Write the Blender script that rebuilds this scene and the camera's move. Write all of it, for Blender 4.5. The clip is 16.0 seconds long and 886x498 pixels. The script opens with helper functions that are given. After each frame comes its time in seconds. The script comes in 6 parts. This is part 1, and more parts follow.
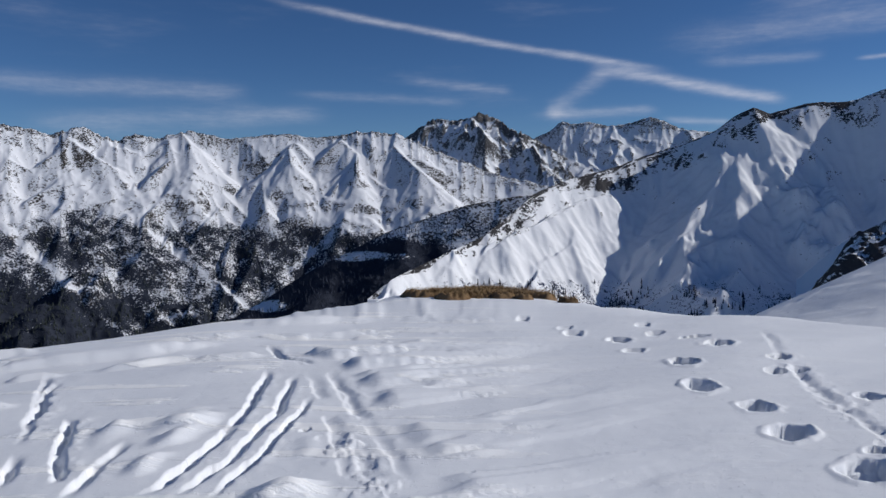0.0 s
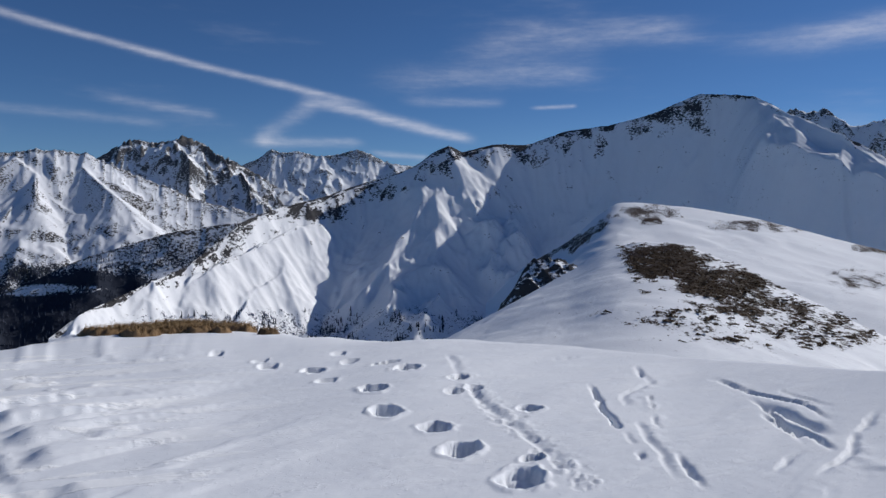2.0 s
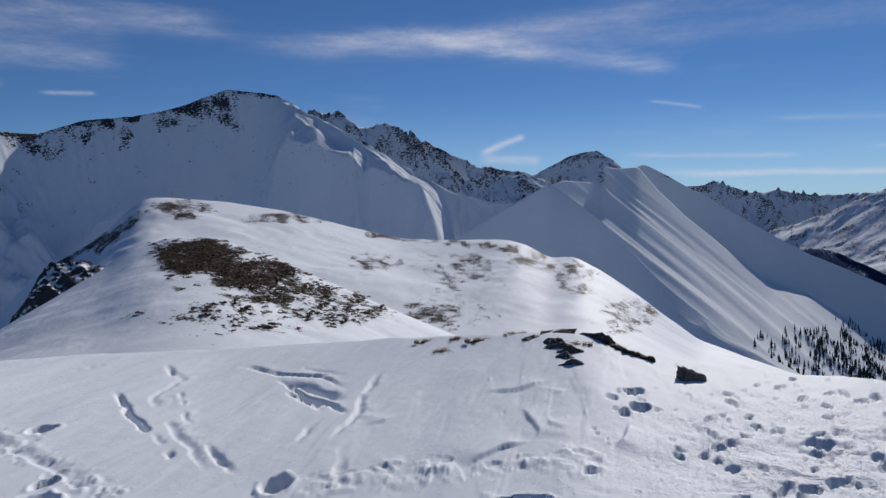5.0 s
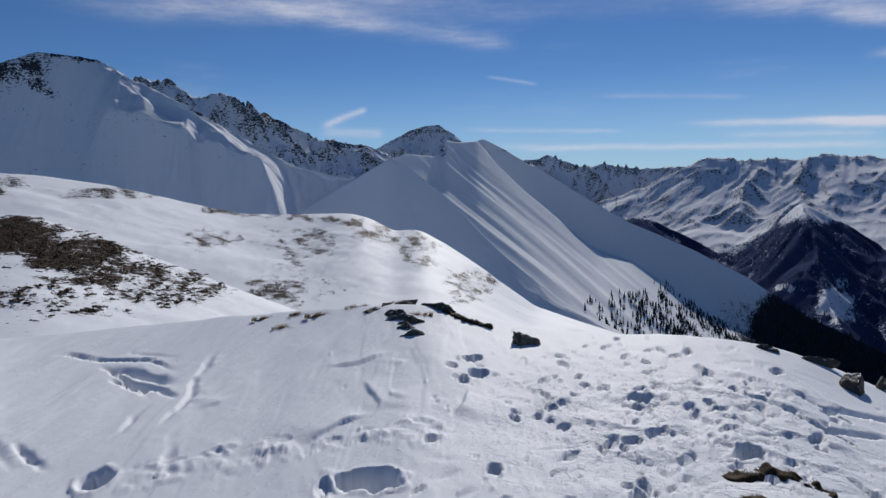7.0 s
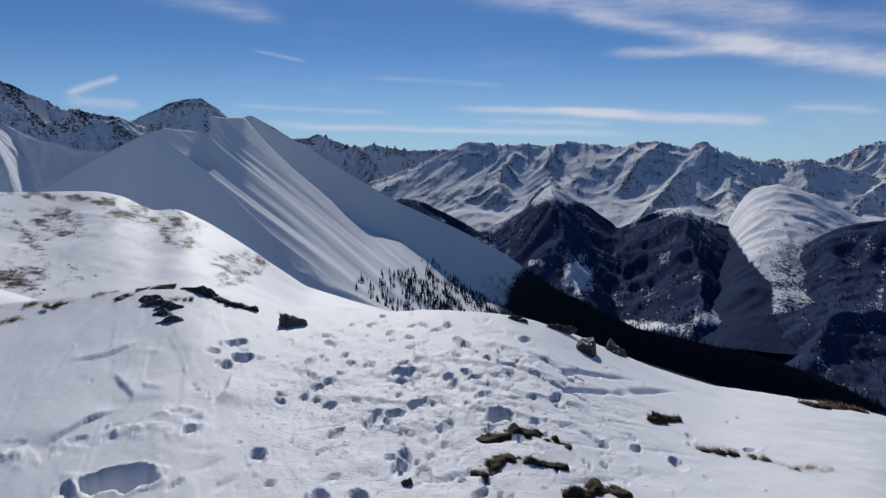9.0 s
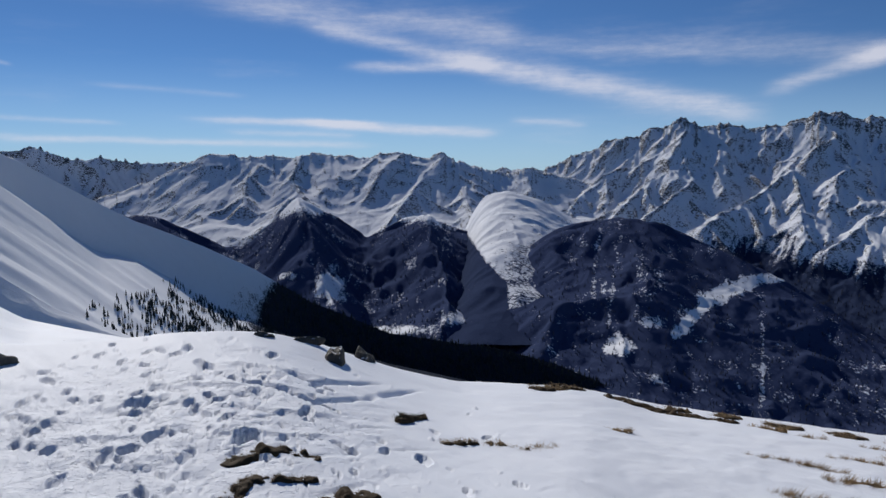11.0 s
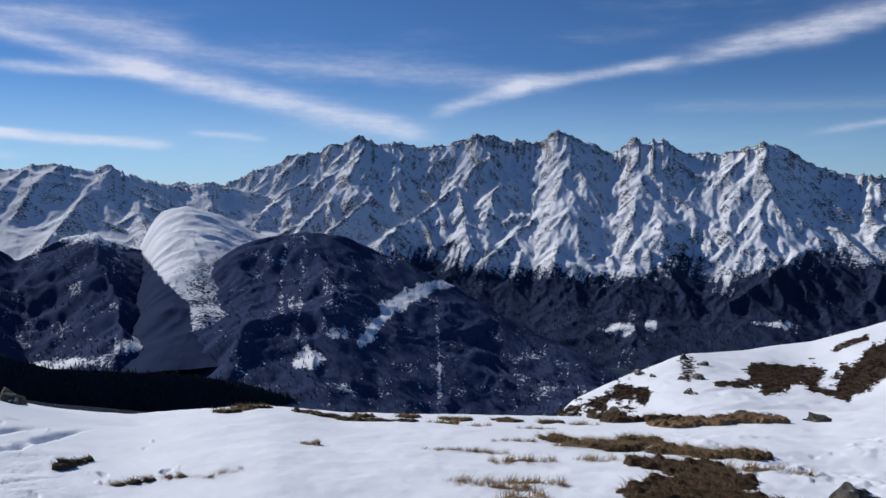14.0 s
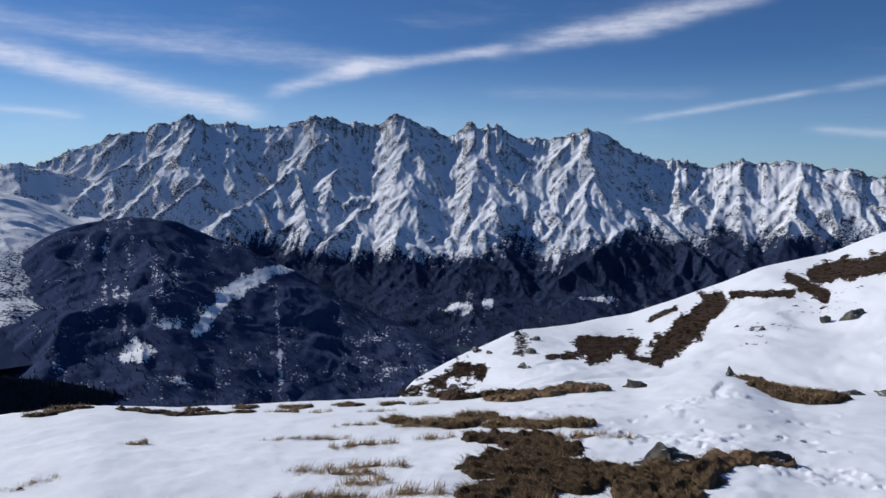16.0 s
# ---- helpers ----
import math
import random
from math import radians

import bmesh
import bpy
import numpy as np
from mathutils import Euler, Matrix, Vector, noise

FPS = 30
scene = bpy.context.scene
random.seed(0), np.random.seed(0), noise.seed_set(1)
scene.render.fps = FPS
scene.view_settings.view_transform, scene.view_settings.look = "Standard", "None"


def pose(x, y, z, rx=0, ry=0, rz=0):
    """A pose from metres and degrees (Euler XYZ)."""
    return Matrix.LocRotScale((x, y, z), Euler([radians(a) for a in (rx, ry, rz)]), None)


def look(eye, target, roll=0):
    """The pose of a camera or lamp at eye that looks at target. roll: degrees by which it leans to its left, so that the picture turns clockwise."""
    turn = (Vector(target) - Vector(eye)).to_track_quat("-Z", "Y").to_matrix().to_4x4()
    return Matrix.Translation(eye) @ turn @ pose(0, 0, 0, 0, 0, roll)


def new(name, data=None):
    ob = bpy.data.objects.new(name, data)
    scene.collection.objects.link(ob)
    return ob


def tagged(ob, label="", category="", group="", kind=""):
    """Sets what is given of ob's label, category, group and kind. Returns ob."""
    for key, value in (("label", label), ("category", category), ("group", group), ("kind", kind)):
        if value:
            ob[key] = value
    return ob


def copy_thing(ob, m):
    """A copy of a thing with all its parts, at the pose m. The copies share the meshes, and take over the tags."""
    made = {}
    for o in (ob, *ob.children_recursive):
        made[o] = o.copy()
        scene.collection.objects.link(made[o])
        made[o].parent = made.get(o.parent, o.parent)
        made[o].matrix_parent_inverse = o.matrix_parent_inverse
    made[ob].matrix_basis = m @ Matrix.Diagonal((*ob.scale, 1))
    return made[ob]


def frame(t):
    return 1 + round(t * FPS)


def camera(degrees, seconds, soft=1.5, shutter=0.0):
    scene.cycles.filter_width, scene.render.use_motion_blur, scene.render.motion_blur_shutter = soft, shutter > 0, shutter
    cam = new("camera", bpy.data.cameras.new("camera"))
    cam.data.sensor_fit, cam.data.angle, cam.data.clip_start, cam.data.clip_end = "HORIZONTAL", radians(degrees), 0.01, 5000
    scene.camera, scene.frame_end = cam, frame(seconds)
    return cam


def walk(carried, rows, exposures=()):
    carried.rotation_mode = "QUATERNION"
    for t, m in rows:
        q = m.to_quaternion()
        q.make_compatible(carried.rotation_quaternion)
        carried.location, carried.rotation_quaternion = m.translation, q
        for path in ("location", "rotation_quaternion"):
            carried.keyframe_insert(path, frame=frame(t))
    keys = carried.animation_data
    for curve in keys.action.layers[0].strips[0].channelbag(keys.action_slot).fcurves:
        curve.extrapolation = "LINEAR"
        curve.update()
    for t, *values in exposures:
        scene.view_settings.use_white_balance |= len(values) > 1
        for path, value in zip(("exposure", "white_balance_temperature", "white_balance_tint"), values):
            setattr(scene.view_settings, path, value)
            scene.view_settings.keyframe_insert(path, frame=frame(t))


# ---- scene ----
cam = camera(62.48, 16.0)
EYE = 1.6
# seconds, metres from the first eye (x, y, z), degrees of yaw, pitch, roll
ROWS = [
    (0.0, -0.000, 0.000, -0.000, -0.03, -5.14, 0.38),
    (0.5, 0.114, 0.037, -0.010, -4.34, -5.04, 0.28),
    (1.0, 0.212, 0.049, -0.008, -9.18, -4.67, 0.20),
    (1.5, 0.209, 0.062, 0.002, -15.65, -3.73, -0.46),
    (2.0, 0.209, 0.052, 0.014, -22.44, -2.82, -0.73),
    (2.5, 0.231, 0.046, 0.014, -29.03, -2.10, -0.54),
    (3.0, 0.232, 0.042, 0.006, -35.35, -1.64, -0.48),
    (3.5, 0.246, -0.014, 0.009, -41.50, -1.68, -0.04),
    (4.0, 0.249, -0.045, 0.007, -47.93, -2.11, 0.35),
    (4.5, 0.258, -0.051, 0.006, -53.49, -2.65, 0.52),
    (7.0, 0.374, -0.054, -0.018, -69.97, -5.43, 0.79),
    (7.5, 0.378, -0.067, -0.023, -73.93, -5.92, 0.62),
    (8.0, 0.382, -0.077, -0.023, -78.47, -6.41, 0.26),
    (8.5, 0.381, -0.086, -0.017, -83.07, -6.80, -0.10),
    (9.0, 0.377, -0.100, -0.015, -87.72, -7.05, -0.52),
    (9.5, 0.361, -0.112, -0.011, -92.58, -7.21, -0.76),
    (10.0, 0.354, -0.130, -0.010, -97.75, -6.97, -0.60),
    (12.5, 0.415, -0.199, -0.033, -119.90, -5.05, 0.90),
    (13.0, 0.397, -0.200, -0.030, -123.90, -4.85, 0.52),
    (13.5, 0.394, -0.208, -0.028, -127.96, -4.81, 0.12),
    (14.0, 0.391, -0.220, -0.031, -131.69, -5.00, -0.07),
    (14.5, 0.386, -0.227, -0.034, -134.92, -5.37, -0.12),
    (15.0, 0.392, -0.238, -0.030, -138.08, -5.70, -0.20),
    (15.5, 0.400, -0.253, -0.031, -141.16, -6.00, -0.31),
    (16.0, 0.400, -0.263, -0.028, -144.17, -6.29, -0.38),
]
EXPOSURES = [(0.0, -0.05, 6500, 10), (3.0, 0.1, 6550, 10), (4.0, 0.12, 6550, 10), (4.5, -0.02, 6600, 10), (7.0, -0.04, 6600, 10), (10.0, -0.03, 6600, 10), (12.5, 0.15, 6400, 10), (16.0, 0.2, 6330, 10)]
walk(cam, [(t, pose(x, y, EYE + z, 90 + pitch, roll, yaw)) for t, x, y, z, yaw, pitch, roll in ROWS], EXPOSURES)

# ---- sun and sky ----
SUN_AZ, SUN_EL = 84.0, 28.0          # degrees clockwise from the first heading, degrees up
SKY_STRENGTH, SUN_STRENGTH = 0.047, 3.5


def bearing(az, el=0.0):
    a, e = radians(az), radians(el)
    return Vector((math.sin(a) * math.cos(e), math.cos(a) * math.cos(e), math.sin(e)))


sun = new("sun", bpy.data.lights.new("sun", "SUN"))
sun.data.energy, sun.data.angle, sun.data.color = SUN_STRENGTH, radians(0.5), (1.0, 0.97, 0.925)
sun.matrix_world = look(bearing(SUN_AZ, SUN_EL) * 50, (0, 0, 0))


class Nodes:
    """Short hand for a node tree."""

    def __init__(self, tree):
        self.tree = tree

    def add(self, kind):
        return self.tree.nodes.new(kind)

    def put(self, value, socket):
        if isinstance(value, bpy.types.NodeSocket):
            self.tree.links.new(value, socket)
        elif value is not None:
            socket.default_value = value

    def math(self, op, a, b=None, c=None):
        node = self.add("ShaderNodeMath")
        node.operation = op
        for value, socket in zip((a, b, c), node.inputs):
            self.put(value, socket)
        return node.outputs[0]

    def ramp(self, value, lo, hi, out0=0.0, out1=1.0):
        node = self.add("ShaderNodeMapRange")
        node.interpolation_type = "SMOOTHSTEP"
        for v, s in zip((value, lo, hi, out0, out1), node.inputs):
            self.put(v, s)
        return node.outputs[0]

    def noise(self, vector, scale, detail=4.0, rough=0.55, kind="FBM"):
        node = self.add("ShaderNodeTexNoise")
        node.noise_type = kind
        self.put(vector, node.inputs["Vector"])
        self.put(scale, node.inputs["Scale"])
        self.put(detail, node.inputs["Detail"])
        self.put(rough, node.inputs["Roughness"])
        return node.outputs[0]

    def mix(self, factor, a, b):
        node = self.add("ShaderNodeMix")
        node.data_type = "RGBA"
        self.put(factor, node.inputs[0])
        self.put((*a, 1) if isinstance(a, tuple) else a, node.inputs[6])
        self.put((*b, 1) if isinstance(b, tuple) else b, node.inputs[7])
        return node.outputs[2]

    def stretch(self, vector, scale):
        node = self.add("ShaderNodeMapping")
        self.put(vector, node.inputs["Vector"])
        node.inputs["Scale"].default_value = scale
        return node.outputs[0]


# streaks of cirrus and old vapour trails: bearing and height of both ends, half width, density, all in degrees
STREAKS_A = [
    (-14.0, 13.75, 17.0, 8.2, 0.32, 0.7), (11.5, 8.5, 25.3, 5.6, 0.5, 0.8),
    (12.8, 8.4, 8.0, 5.1, 0.7, 0.45), (7.0, 5.2, 16.5, 5.35, 0.4, 0.45), (16.5, 4.6, 21.5, 4.3, 0.3, 0.45),
    (-34.0, 7.1, -14.0, 6.8, 0.8, 0.45), (-30.0, 4.5, -8.0, 5.3, 0.8, 0.4), (-3.0, 8.0, 5.6, 6.9, 0.35, 0.35),
    (19.0, 8.6, 27.5, 8.5, 0.4, 0.4),
]
STREAKS_B = [
    (23.0, 12.6, 42.0, 13.6, 1.0, 0.35), (44.0, 11.6, 76.0, 14.6, 1.0, 0.38), (29.0, 8.15, 32.8, 8.25, 0.18, 0.6),
    (60.7, 4.2, 64.3, 5.5, 0.28, 0.8), (60.5, 3.8, 65.6, 3.6, 0.4, 0.6), (16.0, 10.3, 35.0, 10.9, 1.2, 0.3),
    (56.0, 12.9, 76.0, 10.0, 0.7, 0.45), (73.2, 7.85, 77.5, 7.1, 0.16, 0.5), (40.0, 12.6, 101.0, 12.6, 1.1, 0.3),
    (-12.0, 6.9, 2.0, 6.2, 0.4, 0.35),
]
STREAKS_C = [
    (97.0, 10.8, 111.0, 8.1, 0.6, 0.7), (108.0, 8.6, 131.5, 3.6, 0.95, 0.9), (99.8, 7.9, 112.0, 7.8, 0.5, 0.8),
    (88.5, 3.9, 103.0, 3.5, 0.3, 0.75), (96.0, 3.65, 112.0, 2.85, 0.4, 0.9), (73.0, 2.45, 103.0, 1.95, 0.3, 0.75),
    (71.5, 3.85, 84.5, 3.45, 0.2, 0.5), (112.5, 3.85, 118.5, 3.4, 0.25, 0.45), (81.0, 6.2, 93.0, 5.6, 0.25, 0.4),
    (90.5, 2.95, 101.0, 2.65, 0.25, 0.55),
]
STREAKS_D = [
    (90.0, 12.0, 114.0, 10.3, 1.0, 0.6), (108.0, 9.9, 142.0, 7.6, 0.9, 0.5), (130.5, 5.4, 138.5, 7.6, 0.6, 0.75),
    (136.0, 7.4, 149.5, 9.1, 0.5, 0.75), (148.0, 8.7, 169.0, 12.6, 0.8, 0.75), (158.0, 3.6, 171.5, 5.5, 0.3, 0.6),
    (170.0, 2.9, 178.0, 2.3, 0.45, 0.55), (146.0, 5.8, 165.0, 5.5, 0.6, 0.3), (171.0, 5.4, 180.0, 6.8, 0.4, 0.5),
]


def build_sky():
    world = bpy.data.worlds.new("sky")
    scene.world = world
    world.use_nodes = True
    world.node_tree.nodes.clear()
    n = Nodes(world.node_tree)
    sky = n.add("ShaderNodeTexSky")
    sky.sky_type = "NISHITA"
    sky.sun_disc, sky.sun_elevation, sky.sun_rotation = False, radians(SUN_EL), radians(SUN_AZ)
    sky.altitude, sky.air_density, sky.dust_density, sky.ozone_density = 3000, 1.0, 0.0, 3.5
    way = n.add("ShaderNodeTexCoord").outputs["Generated"]
    axes = n.add("ShaderNodeSeparateXYZ")
    n.put(way, axes.inputs[0])
    x, y, z = axes.outputs
    u = n.math("DEGREES", n.math("ARCTAN2", x, y))
    v = n.math("DEGREES", n.math("ARCSINE", z))
    flat = n.add("ShaderNodeCombineXYZ")
    n.put(u, flat.inputs[0]), n.put(v, flat.inputs[1])
    warp = n.math("SUBTRACT", n.noise(n.stretch(flat.outputs[0], (0.16, 0.5, 1)), 1.0, 5, 0.6), 0.5)
    fine = n.noise(n.stretch(flat.outputs[0], (0.35, 2.2, 1)), 1.0, 7, 0.62)
    fleck = n.noise(n.stretch(flat.outputs[0], (1.6, 3.0, 1)), 1.0, 5, 0.6)
    total = None
    for u0, v0, u1, v1, width, dense in STREAKS_A + STREAKS_B + STREAKS_C + STREAKS_D:
        length = math.hypot(u1 - u0, v1 - v0)
        tx, ty = (u1 - u0) / length, (v1 - v0) / length
        du, dv = n.math("SUBTRACT", u, u0), n.math("SUBTRACT", v, v0)
        along = n.math("DIVIDE", n.math("ADD", n.math("MULTIPLY", du, tx), n.math("MULTIPLY", dv, ty)), length)
        across = n.math("ADD", n.math("MULTIPLY", du, -ty), n.math("MULTIPLY", dv, tx))
        across = n.math("DIVIDE", n.math("MULTIPLY_ADD", warp, 1.1 * width + 0.15, across), width)
        body = n.math("EXPONENT", n.math("MULTIPLY", n.math("MULTIPLY", across, across), -1.0))
        ends = n.math("MULTIPLY", n.ramp(along, -0.1, 0.22), n.ramp(along, 1.04, 0.86))
        mask = n.math("MULTIPLY", n.math("MULTIPLY", body, ends), dense)
        total = mask if total is None else n.math("ADD", total, mask)
    veil = n.math("MULTIPLY", n.ramp(n.noise(n.stretch(flat.outputs[0], (0.045, 0.22, 1)), 1.0, 5, 0.6), 0.45, 0.75), n.ramp(v, 36.0, 16.0, 0.0, 0.35))
    total = n.math("ADD", total, veil)
    thick = n.math("MULTIPLY", total, n.math("MULTIPLY_ADD", fine, 0.75, n.math("MULTIPLY_ADD", fleck, 0.3, 0.2)))
    thick = n.ramp(thick, 0.02, 1.1, 0.0, 0.78)
    dim = n.add("ShaderNodeVectorMath")
    dim.operation = "SCALE"
    n.put(sky.outputs[0], dim.inputs[0])
    dim.inputs["Scale"].default_value = SKY_STRENGTH
    tint = n.add("ShaderNodeVectorMath")
    tint.operation = "MULTIPLY"
    n.put(dim.outputs[0], tint.inputs[0])
    tint.inputs[1].default_value = (0.66, 0.95, 1.28)
    toward = n.math("COSINE", n.math("RADIANS", n.math("SUBTRACT", u, 112.0)))
    pale = n.math("MULTIPLY", n.ramp(v, 9.0, 0.0), n.math("MULTIPLY_ADD", n.math("MAXIMUM", toward, 0.0), 0.42, 0.06))
    air = n.mix(pale, tint.outputs[0], (0.42, 0.60, 0.80))
    colour = n.mix(thick, air, (0.68, 0.69, 0.78))
    back = n.add("ShaderNodeBackground")
    n.put(colour, back.inputs[0])
    back.inputs[1].default_value = 1.0
    n.put(back.outputs[0], n.add("ShaderNodeOutputWorld").inputs[0])


build_sky()

# ---- materials ----


def material(name):
    mat = bpy.data.materials.new(name)
    mat.use_nodes = True
    n = Nodes(mat.node_tree)
    return mat, n, mat.node_tree.nodes["Principled BSDF"]


def bump(n, shader, height, strength, distance):
    node = n.add("ShaderNodeBump")
    n.put(strength, node.inputs["Strength"]), n.put(distance, node.inputs["Distance"]), n.put(height, node.inputs["Height"])
    n.put(node.outputs[0], shader.inputs["Normal"])


def attribute(n, name):
    node = n.add("ShaderNodeAttribute")
    node.attribute_name = name
    return node.outputs["Fac"]


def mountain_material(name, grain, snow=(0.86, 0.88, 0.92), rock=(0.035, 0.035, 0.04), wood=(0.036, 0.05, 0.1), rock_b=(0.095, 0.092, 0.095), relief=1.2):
    """Snow, with rock where the mesh is marked 'rocky' and conifer wood where it is marked 'wood'. grain: metres.
    The default wood colour has the blue of distance haze mixed in.
    """
    mat, n, shader = material(name)
    place = n.add("ShaderNodeNewGeometry").outputs["Position"]
    coarse = n.noise(place, 1 / grain, 8, 0.62)
    fine = n.noise(n.stretch(place, (1, 1, 1.8)), 7 / grain, 6, 0.65)
    trees = n.noise(place, 9 / grain, 4, 0.7)
    ragged = n.math("SUBTRACT", n.math("MULTIPLY_ADD", fine, 0.85, n.math("MULTIPLY", coarse, 0.15)), 0.5)
    bare_rock = n.ramp(n.math("MULTIPLY_ADD", ragged, 2.9, attribute(n, "rocky")), 0.48, 0.58)
    stone = n.mix(n.noise(place, 2.5 / grain, 5, 0.6), rock, rock_b)
    drift = n.mix(coarse, tuple(c * 0.95 for c in snow), snow)
    colour = n.mix(bare_rock, drift, stone)
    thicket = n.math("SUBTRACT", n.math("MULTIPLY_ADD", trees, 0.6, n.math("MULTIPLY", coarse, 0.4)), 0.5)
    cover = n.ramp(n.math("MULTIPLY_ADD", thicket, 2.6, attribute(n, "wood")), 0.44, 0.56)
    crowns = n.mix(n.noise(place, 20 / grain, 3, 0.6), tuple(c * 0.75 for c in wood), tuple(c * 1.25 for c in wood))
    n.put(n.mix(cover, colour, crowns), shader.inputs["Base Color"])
    shader.inputs["Roughness"].default_value = 0.9
    shader.inputs["Specular IOR Level"].default_value = 0.0
    ridged = n.noise(n.stretch(place, (1, 1, 0.6)), 0.7 / grain, 9, 0.6, "RIDGED_MULTIFRACTAL")
    rough = n.math("MULTIPLY", n.math("ADD", bare_rock, n.math("MULTIPLY_ADD", cover, 0.2, 0.15)), n.math("MULTIPLY_ADD", trees, 0.7, fine))
    bump(n, shader, n.math("MULTIPLY_ADD", ridged, relief, rough), 0.7, grain * 0.07)
    return mat


SNOW = (0.86, 0.88, 0.92)
# far rock is lightened in its base colour to imitate aerial haze
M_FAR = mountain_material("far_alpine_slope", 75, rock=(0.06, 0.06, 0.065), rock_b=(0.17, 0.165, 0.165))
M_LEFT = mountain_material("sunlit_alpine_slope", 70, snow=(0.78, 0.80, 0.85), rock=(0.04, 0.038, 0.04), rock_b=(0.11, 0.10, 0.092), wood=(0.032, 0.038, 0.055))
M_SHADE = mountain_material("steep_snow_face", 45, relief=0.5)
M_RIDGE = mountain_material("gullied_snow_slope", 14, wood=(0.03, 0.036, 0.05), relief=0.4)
# conifer colour pushed to navy: distance haze painted into the wood
M_WOOD = mountain_material("hazed_wooded_slope", 60, wood=(0.044, 0.06, 0.122))
# rock paled and wood blued, both colours carrying painted distance haze
M_GRAND = mountain_material("hazed_alpine_wall", 70, rock=(0.07, 0.07, 0.075), rock_b=(0.2, 0.19, 0.19), wood=(0.031, 0.044, 0.088))

# ---- terrain ----


def lattice(ix, iy, seed):
    h = (ix.astype(np.int64) * 374761393 + iy.astype(np.int64) * 668265263 + seed * 974634777) & 0xFFFFFFFF
    h = ((h ^ (h >> 13)) * 1274126177) & 0xFFFFFFFF
    return ((h ^ (h >> 16)) & 0xFFFF) / 65535.0


def value_noise(x, y, seed=0):
    """Smooth noise from 0 to 1 on numpy arrays."""
    ix, iy = np.floor(x), np.floor(y)
    fx, fy = x - ix, y - iy
    fx, fy = fx * fx * fx * (fx * (fx * 6 - 15) + 10), fy * fy * fy * (fy * (fy * 6 - 15) + 10)
    a, b = lattice(ix, iy, seed), lattice(ix + 1, iy, seed)
    c, d = lattice(ix, iy + 1, seed), lattice(ix + 1, iy + 1, seed)
    return (a + (b - a) * fx) * (1 - fy) + (c + (d - c) * fx) * fy


def fractal(x, y, octaves=5, seed=0, gain=0.5, ridged=False):
    """Sum of octaves, about -0.5 to 0.5; ridged: with sharp crests."""
    out, amp, norm, weight = 0.0, 1.0, 0.0, 1.0
    for k in range(octaves):
        n = value_noise(x * 2 ** k + 17.3 * k, y * 2 ** k - 9.1 * k, seed + k)
        if ridged:
            n = (1 - np.abs(2 * n - 1)) ** 1.5
            out = out + n * amp * weight
            weight = np.clip(n * 1.6, 0, 1)
        else:
            out = out + n * amp
        norm, amp = norm + amp, amp * gain
    return out / norm - 0.5


def smooth(t):
    t = np.clip(t, 0, 1)
    return t * t * (3 - 2 * t)


def grid_mesh(name, X, Y, Z, mat, marks=None):
    """One mesh over a rows x columns grid of points."""
    rows, cols = X.shape
    me = bpy.data.meshes.new(name)
    me.vertices.add(rows * cols)
    me.vertices.foreach_set("co", np.stack([X, Y, Z], -1).astype(np.float32).ravel())
    i = (np.arange(rows - 1)[:, None] * cols + np.arange(cols - 1)[None, :]).ravel()
    quads = np.stack([i, i + cols, i + cols + 1, i + 1], 1).astype(np.int32)
    me.loops.add(quads.size)
    me.loops.foreach_set("vertex_index", quads.ravel())
    me.polygons.add(len(quads))
    me.polygons.foreach_set("loop_start", np.arange(0, quads.size, 4, dtype=np.int32))
    me.polygons.foreach_set("use_smooth", np.ones(len(quads), dtype=bool))
    me.update(calc_edges=True)
    for key, values in (marks or {}).items():
        me.attributes.new(key, "FLOAT", "POINT").data.foreach_set("value", np.broadcast_to(values, X.shape).astype(np.float32).ravel())
    me.materials.append(mat)
    return new(name, me)


def blurred(field, n):
    """Mean over a box of 2n + 1 cells each way."""
    for axis in (0, 1):
        pad = np.pad(field, [(n + 1, n) if k == axis else (0, 0) for k in (0, 1)], mode="edge")
        total = np.cumsum(pad, axis=axis)
        m = 2 * n + 1
        field = (total[m:] - total[:-m]) / m if axis == 0 else (total[:, m:] - total[:, :-m]) / m
    return field


